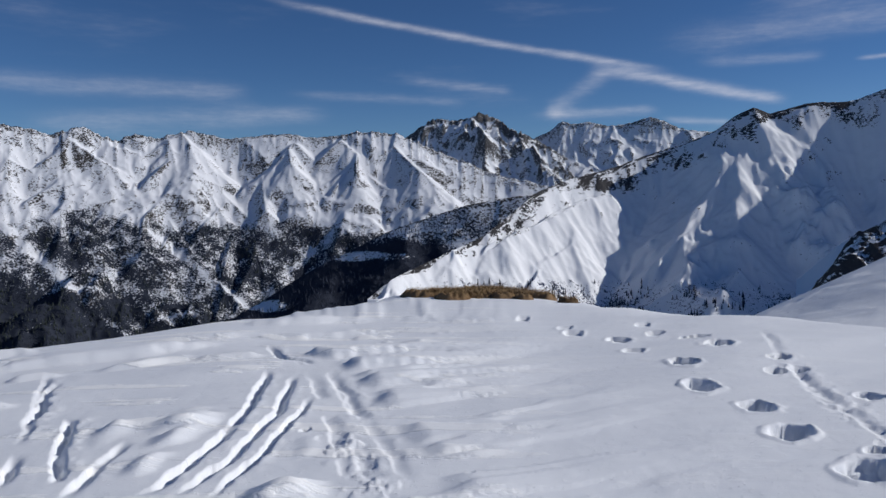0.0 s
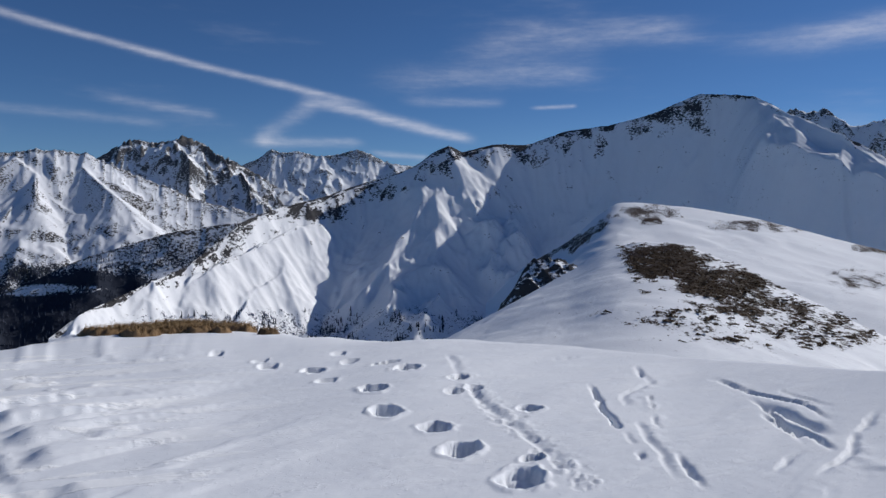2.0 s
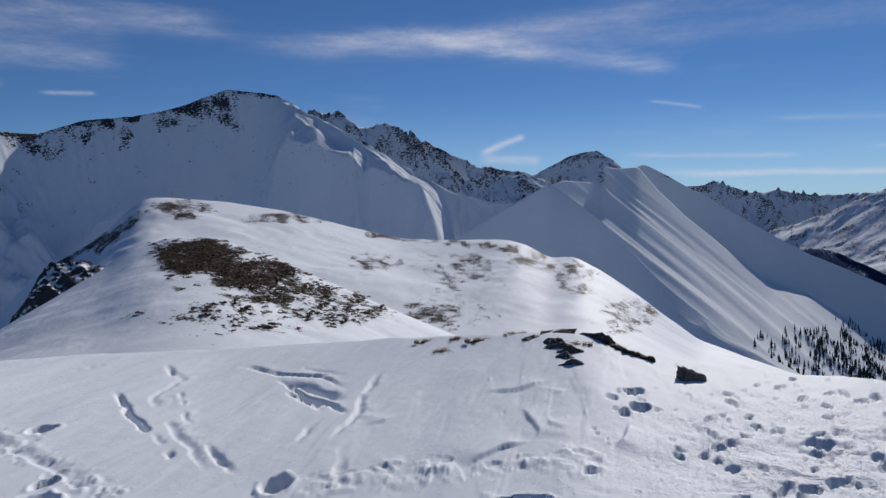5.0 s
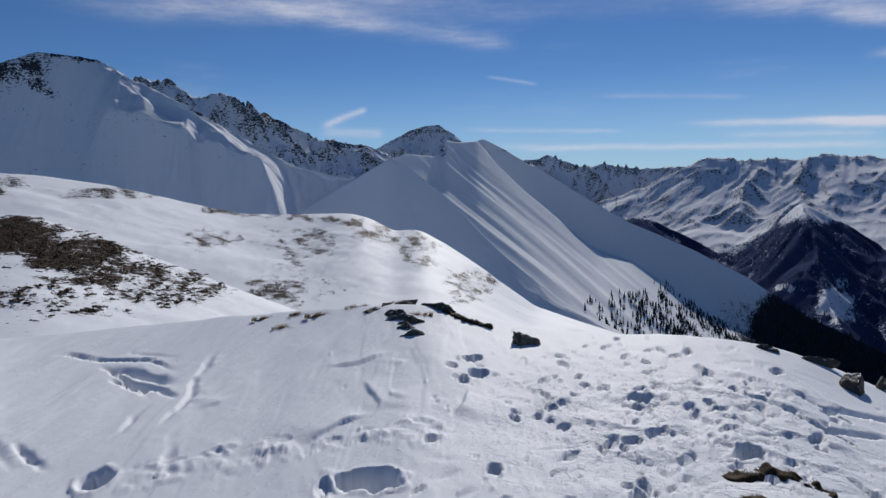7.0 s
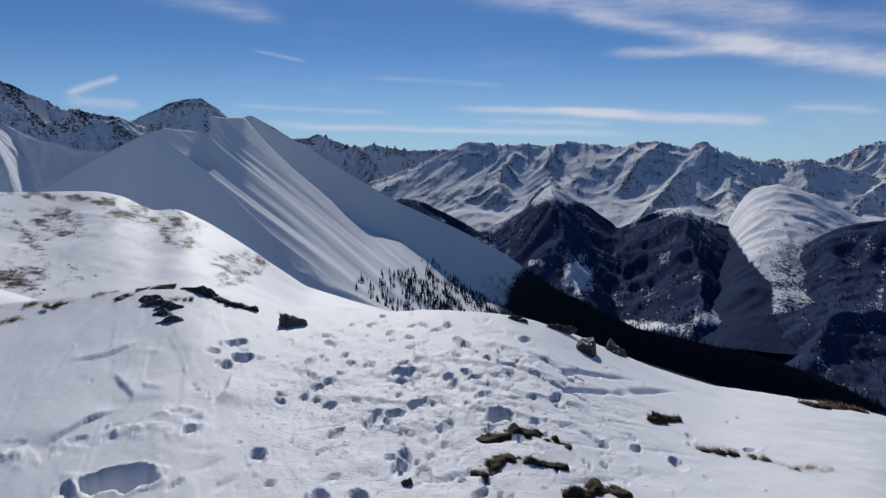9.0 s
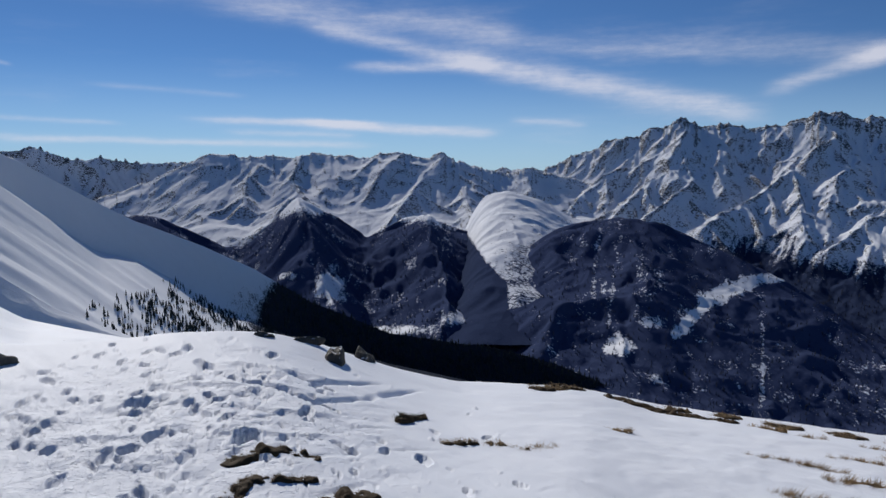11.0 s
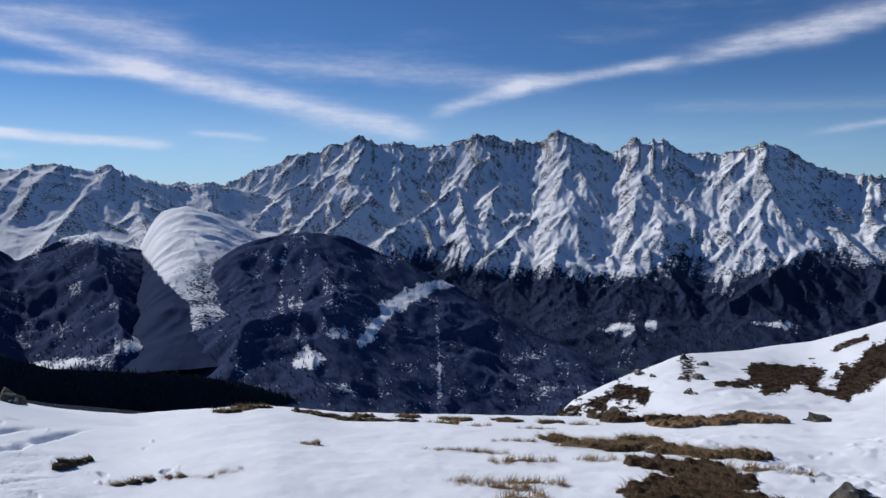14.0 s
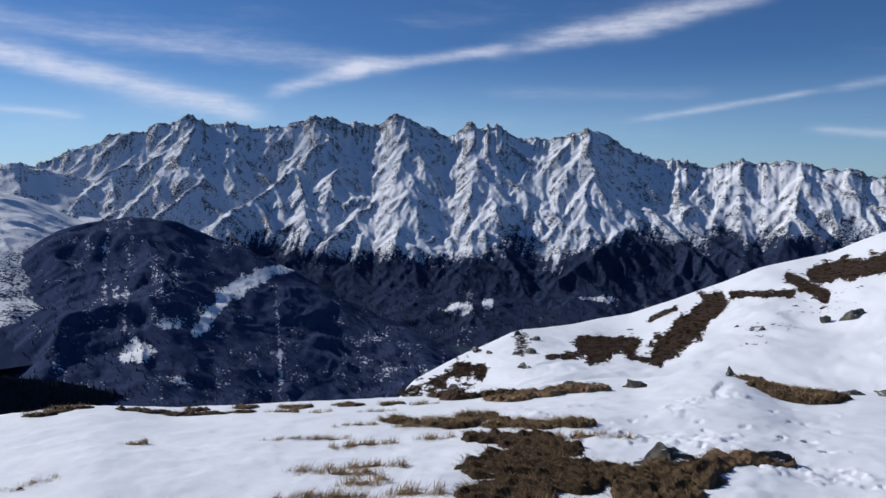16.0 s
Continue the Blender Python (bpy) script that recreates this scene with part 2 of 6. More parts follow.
def furrowed(X, Y, Z, wave, amp, octaves, gain=0.38, seed=0):
    """Carve branching gullies that run down the slope, the widest `wave` metres apart, and return the new heights."""
    Xi, Xj, Yi, Yj = (np.gradient(F, axis=k) for F in (X, Y) for k in (0, 1))
    soft = blurred(Z, 3)
    Zi, Zj = np.gradient(soft, axis=0), np.gradient(soft, axis=1)
    det = Xi * Yj - Xj * Yi
    det = np.where(np.abs(det) < 1e-6, 1e-6, det)
    gx, gy = (Zi * Yj - Zj * Yi) / det, (Zj * Xi - Zi * Xj) / det
    size = np.hypot(gx, gy) + 1e-6
    grade = smooth(size / 0.45)
    out, hx, hy = np.zeros_like(Z), gx.copy(), gy.copy()
    for k in range(octaves):
        U, V = X / wave * 2 ** k + 11.7 * k, Y / wave * 2 ** k - 5.3 * k
        norm = np.hypot(hx, hy) + 1e-6
        dx, dy = -hy / norm, hx / norm
        iu, iv = np.floor(U), np.floor(V)
        fu, fv = U - iu, V - iv
        total, slope, weight = np.zeros_like(Z), np.zeros_like(Z), np.zeros_like(Z)
        for i in (-1, 0, 1, 2):
            for j in (-1, 0, 1, 2):
                pu, pv = fu - i + lattice(iu + i, iv + j, seed + k) - 0.5, fv - j + lattice(iu + i, iv + j, seed + 50 + k) - 0.5
                w = np.exp(-2.0 * (pu * pu + pv * pv))
                phase = (pu * dx + pv * dy) * 6.2832
                total, slope, weight = total + w * np.cos(phase), slope - w * np.sin(phase), weight + w
        wide = amp * gain ** k
        crest = total / weight
        out += wide * grade * (crest - 0.35 * (1 - crest * crest))
        hx, hy = hx + 2.0 * wide / wave * 2 ** k * 3.0 * slope / weight * dx, hy + 2.0 * wide / wave * 2 ** k * 3.0 * slope / weight * dy
    return Z + out


def ridge_network(ridges, az, rc, rf, top, fe, slope, branch, seed):
    """Crest segments in metres (two points and the side slope) of ridges given by bearing and height, with side spurs branching off in turn."""
    rng = random.Random(seed)
    out = []
    for line in ridges:
        points = []
        for a, e in line:
            c, f, high, low = (float(np.interp(a, az, v)) for v in (rc, rf, top, fe))
            d = f + (c - f) * min(1.0, max(0.03, (e - low) / max(0.5, high - low)))
            points.append(Vector((d * math.sin(radians(a)), d * math.cos(radians(a)), d * math.tan(radians(e)))))
        side = 1
        for p0, p1 in zip(points[:-1], points[1:]):
            out.append((p0, p1, slope))
            if not branch:
                continue
            run = math.hypot(p1.x - p0.x, p1.y - p0.y)
            at = branch[0] * rng.uniform(0.2, 0.7)
            while at < run:
                turn, long = side * radians(rng.uniform(40, 72)), branch[1] * rng.uniform(0.45, 1.1)
                dx, dy = (p1.x - p0.x) / run, (p1.y - p0.y) / run
                dx, dy = dx * math.cos(turn) - dy * math.sin(turn), dx * math.sin(turn) + dy * math.cos(turn)
                q0 = p0.lerp(p1, at / run)
                q1 = q0 + Vector((dx * long, dy * long, -slope * rng.uniform(0.6, 0.78) * long))
                out.append((q0, q1, slope * 1.1))
                side, at = -side, at + branch[0] * rng.uniform(0.3, 0.8)
    return out


SITES = {}          # name of a slope: bearing, height, x, y, z and marks of its points, for planting


def massif(name, mat, crest, foot_el, near, dist, seed, step=0.075, size=300.0, relief=60.0, jag=0.25, power=1.5, lean=0.0,
           stretch=2.2, spurs=(), wood=None, rocky=None, heath=None, bare=0.0, crisp=7, jag_len=2.2, metric=False, soft=1.5, gully=False, keep=0.0, settle=0.8, erode=None, ridges=(), ridge_slope=0.75, branch=None, sag=0.0, shelf=()):
    """A mountain side round the viewpoint: crest gives bearing and height of its skyline in degrees, dist and near (pairs of bearing and metres, or one number)
    how far off skyline and foot lie. Ridged relief with crests `size` metres apart lies on it (gully: in furrows down the slope,
    leaning by `lean`); keep: how much of it fades towards the skyline; shelf: lower edge of a gentler slope below it; settle: over how many degrees the skyline is held to the crest. bare: share of the slope too steep for snow."""
    crest = np.array(crest, float)
    az = np.arange(crest[0, 0], crest[-1, 0] + step, step)
    top = np.interp(az, crest[:, 0], crest[:, 1])
    k = np.hanning(int(soft / step) * 2 + 3)
    base = np.convolve(np.pad(top, len(k) // 2, mode="edge"), k / k.sum(), mode="valid")
    sharp = top - base + jag * (fractal(az / jag_len, az * 0 + seed, 7, seed, 0.6, True) + 0.12)

    def along(d):
        if isinstance(d, (int, float)):
            return np.full_like(az, d)
        v = np.interp(az, [p[0] for p in d], [p[1] for p in d])
        k = np.hanning(int(3 / step) * 2 + 1)
        return np.convolve(np.pad(v, len(k) // 2, mode="edge"), k / k.sum(), mode="valid")

    rc, rf, fe = along(dist), along(near), along(foot_el)
    rows = int(np.clip((top.max() - fe.min()) / step, 30, 250))
    top = base
    s = np.concatenate([np.linspace(0, 1, rows), 1 + np.linspace(0.04, 0.5, 6)])[:, None]
    front = np.minimum(s, 1)
    r = rf + (rc - rf) * s
    zc, zf = rc * np.tan(np.radians(top)), rf * np.tan(np.radians(fe))
    z = zf + (zc - zf) * (0.35 * front + 0.65 * front ** power) - np.maximum(s - 1, 0) * (rc - rf) * 0.9
    if shelf:
        q = 0.68
        zb = (rf + (rc - rf) * q) * np.tan(np.radians(np.interp(az, [p[0] for p in shelf], [p[1] for p in shelf])))
        low = zf + (zb - zf) * (0.35 * s / q + 0.65 * (s / q) ** power)
        hold = smooth((az - shelf[0][0] + 1.5) / 4.0) * smooth((shelf[-1][0] - az) / 3.0)
        z = z + hold * (np.where(s < q, low, zb + (zc - zb) * (s - q) / (1 - q)) - z) * (s <= 1)
    el = np.degrees(np.arctan2(z, r))
    mean = float(rc.mean()) * math.pi / 180
    A = np.broadcast_to(az, el.shape)
    if not gully:
        U, V = r * np.sin(np.radians(A)) / size, r * np.cos(np.radians(A)) / size
    else:
        U, V = (A + lean * el) * mean / size, el * mean / (size * stretch)
    if gully:
        wob = 0.5 * fractal(U * 0.8, V * 1.3, 4, seed + 40)
    else:
        wob = 0.6 * fractal(U * 0.9 + 5, V * 0.9, 4, seed + 40)
    bumps = fractal(U + wob, V - wob, crisp, seed + 7, 0.5, not metric)
    window = (0.3 + 0.7 * np.minimum(1, front * 3)) * (1 - keep * smooth((front - 0.8) / 0.2))
    z = z + relief * bumps * window
    for a0, s0, a1, s1, high, wide in spurs:
        t = (s0 - s) / (s0 - s1)
        line = a0 + (a1 - a0) * t + 0.35 * wide * fractal(s * 7 + a0, s * 0, 4, seed + 3)
        d = np.abs(A - line) / (wide * (0.45 + 0.55 * np.clip(t, 0, 1))) * (1 + 0.7 * fractal(U * 1.7, V * 2.5, 4, seed + 9))
        z = z + high * np.maximum(0, 1 - d) ** 1.25 * smooth(t * 5) * smooth((1.15 - t) * 3.5) * (t > 0)
    if ridges:
        X, Y = r * np.sin(np.radians(A)), r * np.cos(np.radians(A))
        z = z - sag * np.sin(np.pi * np.clip(s, 0, 1)) + 0 * A
        wear = 1 + 0.5 * fractal(U * 3, V * 3, 4, seed + 9)
        for p0, p1, slope in ridge_network(ridges, az, rc, rf, base + sharp, fe, ridge_slope, branch, seed):
            reach = max(abs(p0.z - float(zf.min())), abs(p1.z - float(zf.min()))) / slope + 40
            turn = math.degrees(reach / min(math.hypot(p0.x, p0.y), math.hypot(p1.x, p1.y)))
            ends = [az[0] + (math.degrees(math.atan2(p.x, p.y)) - az[0] + 90) % 360 - 90 for p in (p0, p1)]
            lo, hi = np.searchsorted(az, (min(ends) - turn, max(ends) + turn))
            if hi - lo < 2:
                continue
            part_of = (slice(None), slice(lo, hi))
            d = p1 - p0
            x, y = X[part_of] - p0.x, Y[part_of] - p0.y
            t = np.clip((x * d.x + y * d.y) / (d.x * d.x + d.y * d.y), 0, 1)
            tent = p0.z + d.z * t - slope * wear[part_of] * np.hypot(x - d.x * t, y - d.y * t)
            z[part_of] = 0.5 * (z[part_of] + tent + np.sqrt((z[part_of] - tent) ** 2 + 12.0 ** 2))
    if erode:
        z = furrowed(r * np.sin(np.radians(A)), r * np.cos(np.radians(A)), z, *erode, seed=seed + 200)
    el = np.degrees(np.arctan2(z, r))
    k = np.hanning(int(settle / step) * 2 + 3)
    rise = np.convolve(np.pad(top + sharp - el.max(axis=0), len(k) // 2, mode="edge"), k / k.sum(), mode="valid")
    k = np.hanning(int(3.0 / step) * 2 + 3)
    broad = np.convolve(np.pad(rise, len(k) // 2, mode="edge"), k / k.sum(), mode="valid")
    el = el + broad * front ** 1.6 + (rise - broad) * front ** 12
    if jag >= 0.3:
        teeth = fractal(az / 0.55, az * 0 + 3.1 * seed, 4, seed + 90, 0.6, True) + 0.1
        patchy = 0.35 + 1.3 * value_noise(az / 3.0, az * 0 + seed, seed + 91)
        el = el + 0.75 * jag * teeth * patchy * front ** 9
    z = r * np.tan(np.radians(el))
    X, Y = r * np.sin(np.radians(A)), r * np.cos(np.radians(A))
    grid = np.stack([X, Y, z], -1)
    cross = np.cross(np.gradient(grid, axis=1), np.gradient(grid, axis=0))
    steep = 1 - np.abs(cross[..., 2]) / (np.linalg.norm(cross, axis=-1) + 1e-9)
    hump = z - blurred(z, 3)
    steep = steep - 0.7 * blurred(steep, 14) + 0.09 * hump / (hump[:rows].std() + 1e-6)
    rank = np.interp(steep, np.quantile(steep[:rows], np.linspace(0, 1, 41)), np.linspace(0, 1, 41))
    stone = 0.53 + 1.1 * (rank - 1 + bare) if bare > 0 else np.full_like(rank, -0.4)
    zero, share = np.zeros_like(el), front + 0 * A
    marks = {"wood": wood(A, el, share) if wood else zero, "rocky": stone + (rocky(A, el, share) if rocky else 0), "heath": heath(A, el, share) if heath else zero}
    SITES[name] = (A, el, X, Y, z + EYE, marks)
    return grid_mesh(name, X, Y, z + EYE, mat, marks)


def blob(A, E, a, e, wa, we):
    """1 inside a ragged ellipse of bearing and height, 0 outside."""
    u, v = (A - a) / wa, (E - e) / we
    d = np.sqrt((u + 0.9 * fractal(u * 1.4 + a, v * 1.4, 4, 61)) ** 2 + (v + 0.9 * fractal(u * 1.4 - a, v * 1.4 + e, 4, 67)) ** 2)
    return np.clip(1.7 - 1.6 * d, 0, 1)


def streak(A, E, a0, e0, a1, e1, wide):
    """1 inside a ragged band between two points of bearing and height, 0 outside."""
    L2 = (a1 - a0) ** 2 + (e1 - e0) ** 2
    t = np.clip(((A - a0) * (a1 - a0) + (E - e0) * (e1 - e0)) / L2, 0, 1)
    d = np.hypot(A - a0 - t * (a1 - a0), E - e0 - t * (e1 - e0)) / wide
    d = d * (1 + 0.9 * fractal(A * 1.3 / wide, E * 1.3 / wide, 4, 83)) + 0.5 * fractal(A * 3, E * 3, 4, 84)
    return np.clip(1.8 - 1.7 * d, 0, 1)


def below(E, line, soft=1.0):
    return smooth((line - E) / soft + 0.5)

# ---- the far mountains ----
MOUNTAIN = "mountain"

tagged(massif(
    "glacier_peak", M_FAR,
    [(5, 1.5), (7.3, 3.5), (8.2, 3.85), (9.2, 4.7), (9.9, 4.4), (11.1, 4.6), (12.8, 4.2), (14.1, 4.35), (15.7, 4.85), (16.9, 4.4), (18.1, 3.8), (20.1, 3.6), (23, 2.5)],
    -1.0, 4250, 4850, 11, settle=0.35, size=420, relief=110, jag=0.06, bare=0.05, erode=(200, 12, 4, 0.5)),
    "distant white glacier mountain in full sun", MOUNTAIN)

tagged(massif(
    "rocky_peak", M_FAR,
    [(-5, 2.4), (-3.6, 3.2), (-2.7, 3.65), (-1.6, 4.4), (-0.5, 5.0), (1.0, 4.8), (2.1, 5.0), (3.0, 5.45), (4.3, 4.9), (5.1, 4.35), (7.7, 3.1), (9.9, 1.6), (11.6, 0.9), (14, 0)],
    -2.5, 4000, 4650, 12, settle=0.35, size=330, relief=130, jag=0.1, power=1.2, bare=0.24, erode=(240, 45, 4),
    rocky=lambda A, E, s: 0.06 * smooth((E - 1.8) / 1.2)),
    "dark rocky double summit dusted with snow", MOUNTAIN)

tagged(massif(
    "alpine_range", M_LEFT,
    [(-36, 4.2), (-30.9, 4.0), (-28.9, 3.85), (-27.9, 3.5), (-27.2, 3.8), (-25.8, 4.0), (-25, 3.5), (-24.1, 3.1), (-22.6, 3.5), (-20.9, 3.35), (-19.1, 3.9), (-17.5, 3.6),
     (-16.3, 3.3), (-14.7, 3.5), (-13.3, 3.65), (-11.6, 3.85), (-9.7, 3.5), (-8.4, 3.6), (-7.1, 4.0), (-4.1, 3.85), (-2.7, 3.5), (0, 2.3), (4, 0.7), (8, -0.2), (12, -0.6)],
    -14.5, 2700, [(-36, 4200), (12, 4000)], 13, size=620, relief=120, jag=0.3, jag_len=1.8, power=1.15, bare=0.12, crisp=6, step=0.09, erode=(260, 8, 4, 0.5),
    ridges=[
        [(-26.7, 4.05), (-27.2, 2.30), (-26.8, 0.75)],
        [(-24.5, 0.75), (-26.1, -0.83), (-28.2, -2.16), (-29.8, -3.46), (-29.8, -5.59)],
        [(-24.5, 0.75), (-22.8, -1.29), (-20.5, -2.98), (-18.7, -5.97), (-15.7, -9.28)],
        [(-24.4, 3.53), (-24.3, 2.14), (-24.5, 0.75)],
        [(-20.3, 3.11), (-19.9, 0.74), (-19.3, -0.30), (-19.6, -2.17)],
        [(-18.1, -0.19), (-15.8, -3.95), (-12.9, -7.48)],
        [(-18.4, 1.15), (-17.1, -0.11), (-14.9, -2.69)],
        [(-7.1, 0.78), (-8.9, -0.39), (-10.4, -1.55)],
        [(-7.1, 0.78), (-4.5, -1.96), (-3.6, -3.51)],
        [(-11.4, 2.94), (-13.0, 1.14), (-15.2, -0.34)],
        [(-7.8, 3.07), (-6.6, 1.99), (-7.1, 0.78)],
        [(-19.5, 3.82), (-18.6, 2.39), (-18.4, 1.15)],
        [(-3.6, 3.72), (-4.1, 1.55), (-2.8, -0.21)],
        [(-22.8, -2.92), (-23.3, -5.75), (-24.1, -9.36)],
        [(-30.3, 3.39), (-30.8, 0.37), (-30.3, -2.30)]], ridge_slope=0.8, branch=(160, 280), sag=190,
    wood=lambda A, E, s: (0.56 * below(E, np.interp(A, [-36, -30, -26, -20, -12, -6, 0, 12], [-2.5, -2.0, -1.4, -2.6, -2.6, -3.4, -6, -9]), 2.2) + 0.3 * below(E, np.interp(A, [-36, -22, -14, -6], [-5.5, -9.0, -11, -14]), 2.5)) + 0.45 * fractal(A * 0.9, E * 0.8, 4, 3)
    - 0.35 * blob(A, E, -21.5, -9.8, 3.2, 0.8) - 0.3 * np.exp(-((A + 23.3 - (E + 2.1) * -1.13) / 0.35) ** 2) - 0.3 * np.exp(-((A + 27.2 - (E + 7) * -0.9) / 0.4) ** 2),
    rocky=lambda A, E, s: 0.22 * blob(A, E, -26.8, 2.0, 1.6, 2.2) - 0.12 * smooth((s - 0.9) / 0.08)),
    "sunlit alpine range with rocky crests and wooded lower flanks", MOUNTAIN)

tagged(massif(
    "wooded_spur", M_LEFT,
    [(-19, -12.5), (-16.8, -10.4), (-15.1, -9.35), (-13.4, -8.5), (-11.6, -7.4), (-9.9, -6.45), (-7.3, -5.2), (-4.2, -3.7), (-1.0, -2.65), (2.1, -1.65), (5.1, -1.15), (6.5, -0.95), (10, -0.8)],
    -13, 1900, 2450, 14, size=260, relief=60, jag=0.1, bare=0.05, keep=0.6, step=0.13,
    wood=lambda A, E, s: 1.0 * below(E, np.interp(A, [-19, -8, -4, 0, 4, 10], [0, -4.2, -4.6, -5.2, -6, -7]), 1.5) * (1 - blob(A, E, -6.5, -5.6, 4.5, 0.45)) * (1 - blob(A, E, -13.6, -9.3, 2.2, 0.5)) + 0.42 * blob(A, E, 0, -3.5, 7, 2.5)),
    "dark conifer spur with snowy clearings above a valley", MOUNTAIN)

tagged(massif(
    "shaded_mountain", M_SHADE,
    [(-6, -9), (-3.8, -7.3), (-0.6, -5.9), (3.4, -4.0), (4.7, -2.9), (6.9, -0.95), (9.5, 0.12), (13.7, 1.3), (15.4, 2.0), (18, 2.7), (20.3, 3.7), (21.6, 4.65), (22.85, 5.2), (23.9, 4.7),
     (26.2, 5.3), (29, 5.38), (31.7, 6.35), (35.2, 6.75), (38.7, 7.75), (41.5, 8.95), (45.3, 8.55), (47.9, 7.1), (50.3, 5.95), (51.8, 5.1), (55.2, 3.1), (58.9, 1.05), (62.9, 0.2), (66, -1), (69, -2.5)],
    -14, [(-6, 850), (3, 1080), (10, 1240), (15, 1140), (20, 1020), (26, 1200), (30, 1350), (42, 1350), (69, 1050)], [(-6, 1150), (3, 1400), (10, 1680), (16, 1850), (22, 1850), (27, 1910), (33, 1990), (42, 1950), (55, 1750), (69, 1600)], 15,
    size=260, relief=34, jag=0.16, power=1.7, bare=0.06, keep=0.3, settle=0.3, step=0.1, erode=(150, 7, 4, 0.5),
    ridges=[
        [(22.8, 5.34), (21.0, 3.92), (21.0, 2.09), (20.5, -0.10), (19.4, -1.97), (18.1, -4.19), (16.2, -6.12)],
        [(12.9, -0.87), (11.1, -1.50), (8.4, -2.83), (5.8, -4.15), (3.3, -5.08)],
        [(18.1, -4.19), (18.6, -6.31), (18.2, -7.64)],
        [(22.2, -6.25), (20.9, -8.04)],
        [(10.2, -5.04), (8.0, -6.35), (6.7, -8.08)]], ridge_slope=0.95, sag=30, shelf=[(44.3, 7.81), (44.9, 7.51), (46.9, 6.39), (49.1, 5.77), (50.9, 5.31), (51.7, 4.17), (53.3, 3.45), (55.2, 2.29), (57.6, 0.87), (59.1, 0.60)],
    spurs=((28, 0.9, 27, 0.15, 20, 4.0), (47.5, 1.0, 60, 0.5, 25, 5), (35.5, 0.8, 32, 0.1, 16, 4)),
    rocky=lambda A, E, s: -0.4 + (0.5 * smooth((s - 0.97 + 0.12 * value_noise(A * 0.7, A * 0, 41)) / 0.06) + 1.3 * smooth((s - 0.6) / 0.25) * fractal(A * 0.9 + 0.5 * E, E * 1.3 - 0.3 * A, 5, 42)) * (1 - smooth((A - 52) / 4)) + 0.3 * blob(A, E, 12.5, -0.4, 4, 0.8) + 0.22 * blob(A, E, 22.7, 4.4, 1.6, 1.3) + 0.3 * blob(A, E, 15.5, 1.2, 6, 1.0),
    wood=lambda A, E, s: 0.35 * below(E, -7.2, 1.5) * smooth((A + 4) / 4)),
    "long snow mountain with its steep face in blue shade", MOUNTAIN)

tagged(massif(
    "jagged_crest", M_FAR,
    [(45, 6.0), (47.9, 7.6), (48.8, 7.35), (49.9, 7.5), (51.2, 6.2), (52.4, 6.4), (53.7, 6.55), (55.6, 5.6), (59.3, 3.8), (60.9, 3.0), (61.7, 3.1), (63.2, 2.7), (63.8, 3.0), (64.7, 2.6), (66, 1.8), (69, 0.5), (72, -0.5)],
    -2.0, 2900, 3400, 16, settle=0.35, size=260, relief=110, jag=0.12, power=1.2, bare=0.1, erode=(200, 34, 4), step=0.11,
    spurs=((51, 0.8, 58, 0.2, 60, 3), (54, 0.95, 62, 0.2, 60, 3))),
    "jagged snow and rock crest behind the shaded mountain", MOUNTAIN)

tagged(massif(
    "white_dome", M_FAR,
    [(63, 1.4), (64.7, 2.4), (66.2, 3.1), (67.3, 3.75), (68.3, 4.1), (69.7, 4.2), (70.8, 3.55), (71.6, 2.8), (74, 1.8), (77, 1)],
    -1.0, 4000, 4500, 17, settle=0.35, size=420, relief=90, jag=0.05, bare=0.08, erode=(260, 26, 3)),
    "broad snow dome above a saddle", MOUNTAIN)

tagged(massif(
    "gullied_ridge", M_RIDGE,
    [(63.0, -0.6), (64.4, 0.6), (66.1, 1.7), (67.2, 2.0), (69.5, 1.8), (70.2, 3.0), (71.2, 2.85), (72.7, 2.9), (74.2, 1.1), (76.1, -0.8), (78.6, -2.9), (80.2, -4.3), (81.9, -5.6),
     (84.5, -6.4), (86.7, -7.8), (88.5, -9.2), (90.7, -10.5), (92.7, -11.4), (97, -13.2), (103, -15), (110, -16.5), (124, -19)],
    [(63, -13), (84, -15), (100, -18), (124, -21)], [(63, 475), (66, 455), (70, 435), (75, 425), (80, 450), (85, 520), (90, 600), (96, 700), (124, 700)], [(63, 520), (66, 505), (70, 590), (75, 690), (80, 850), (85, 980), (90, 1100), (96, 1200), (124, 1200)], 18,
    step=0.09, size=66, relief=40.0, jag=0.05, power=1.0, lean=1.22, stretch=11.0, crisp=4, soft=0.6, metric=True, gully=True, keep=0.6, settle=0.4,
    wood=lambda A, E, s: 0.3 * smooth((A - 84) / 6) * below(E, -8.5, 3) + 0.55 * smooth((A - 91) / 3) * below(E, -10.5, 2),
    rocky=lambda A, E, s: 0.5 * streak(A, E, 66.0, 1.6, 67.4, -4.0, 0.3) + 0.8 * blob(A, E, 70.0, 2.2, 0.5, 0.9) + 0.6 * blob(A, E, 73.2, 2.6, 1.0, 0.4)
    + 0.62 * fractal((A + 1.22 * E) * 2.6, E * 0.5, 4, 91) * smooth((fractal(A * 0.8, E * 0.8, 3, 92) + 0.02) / 0.1)),
    "snow ridge with long parallel gullies in raking sun", MOUNTAIN)

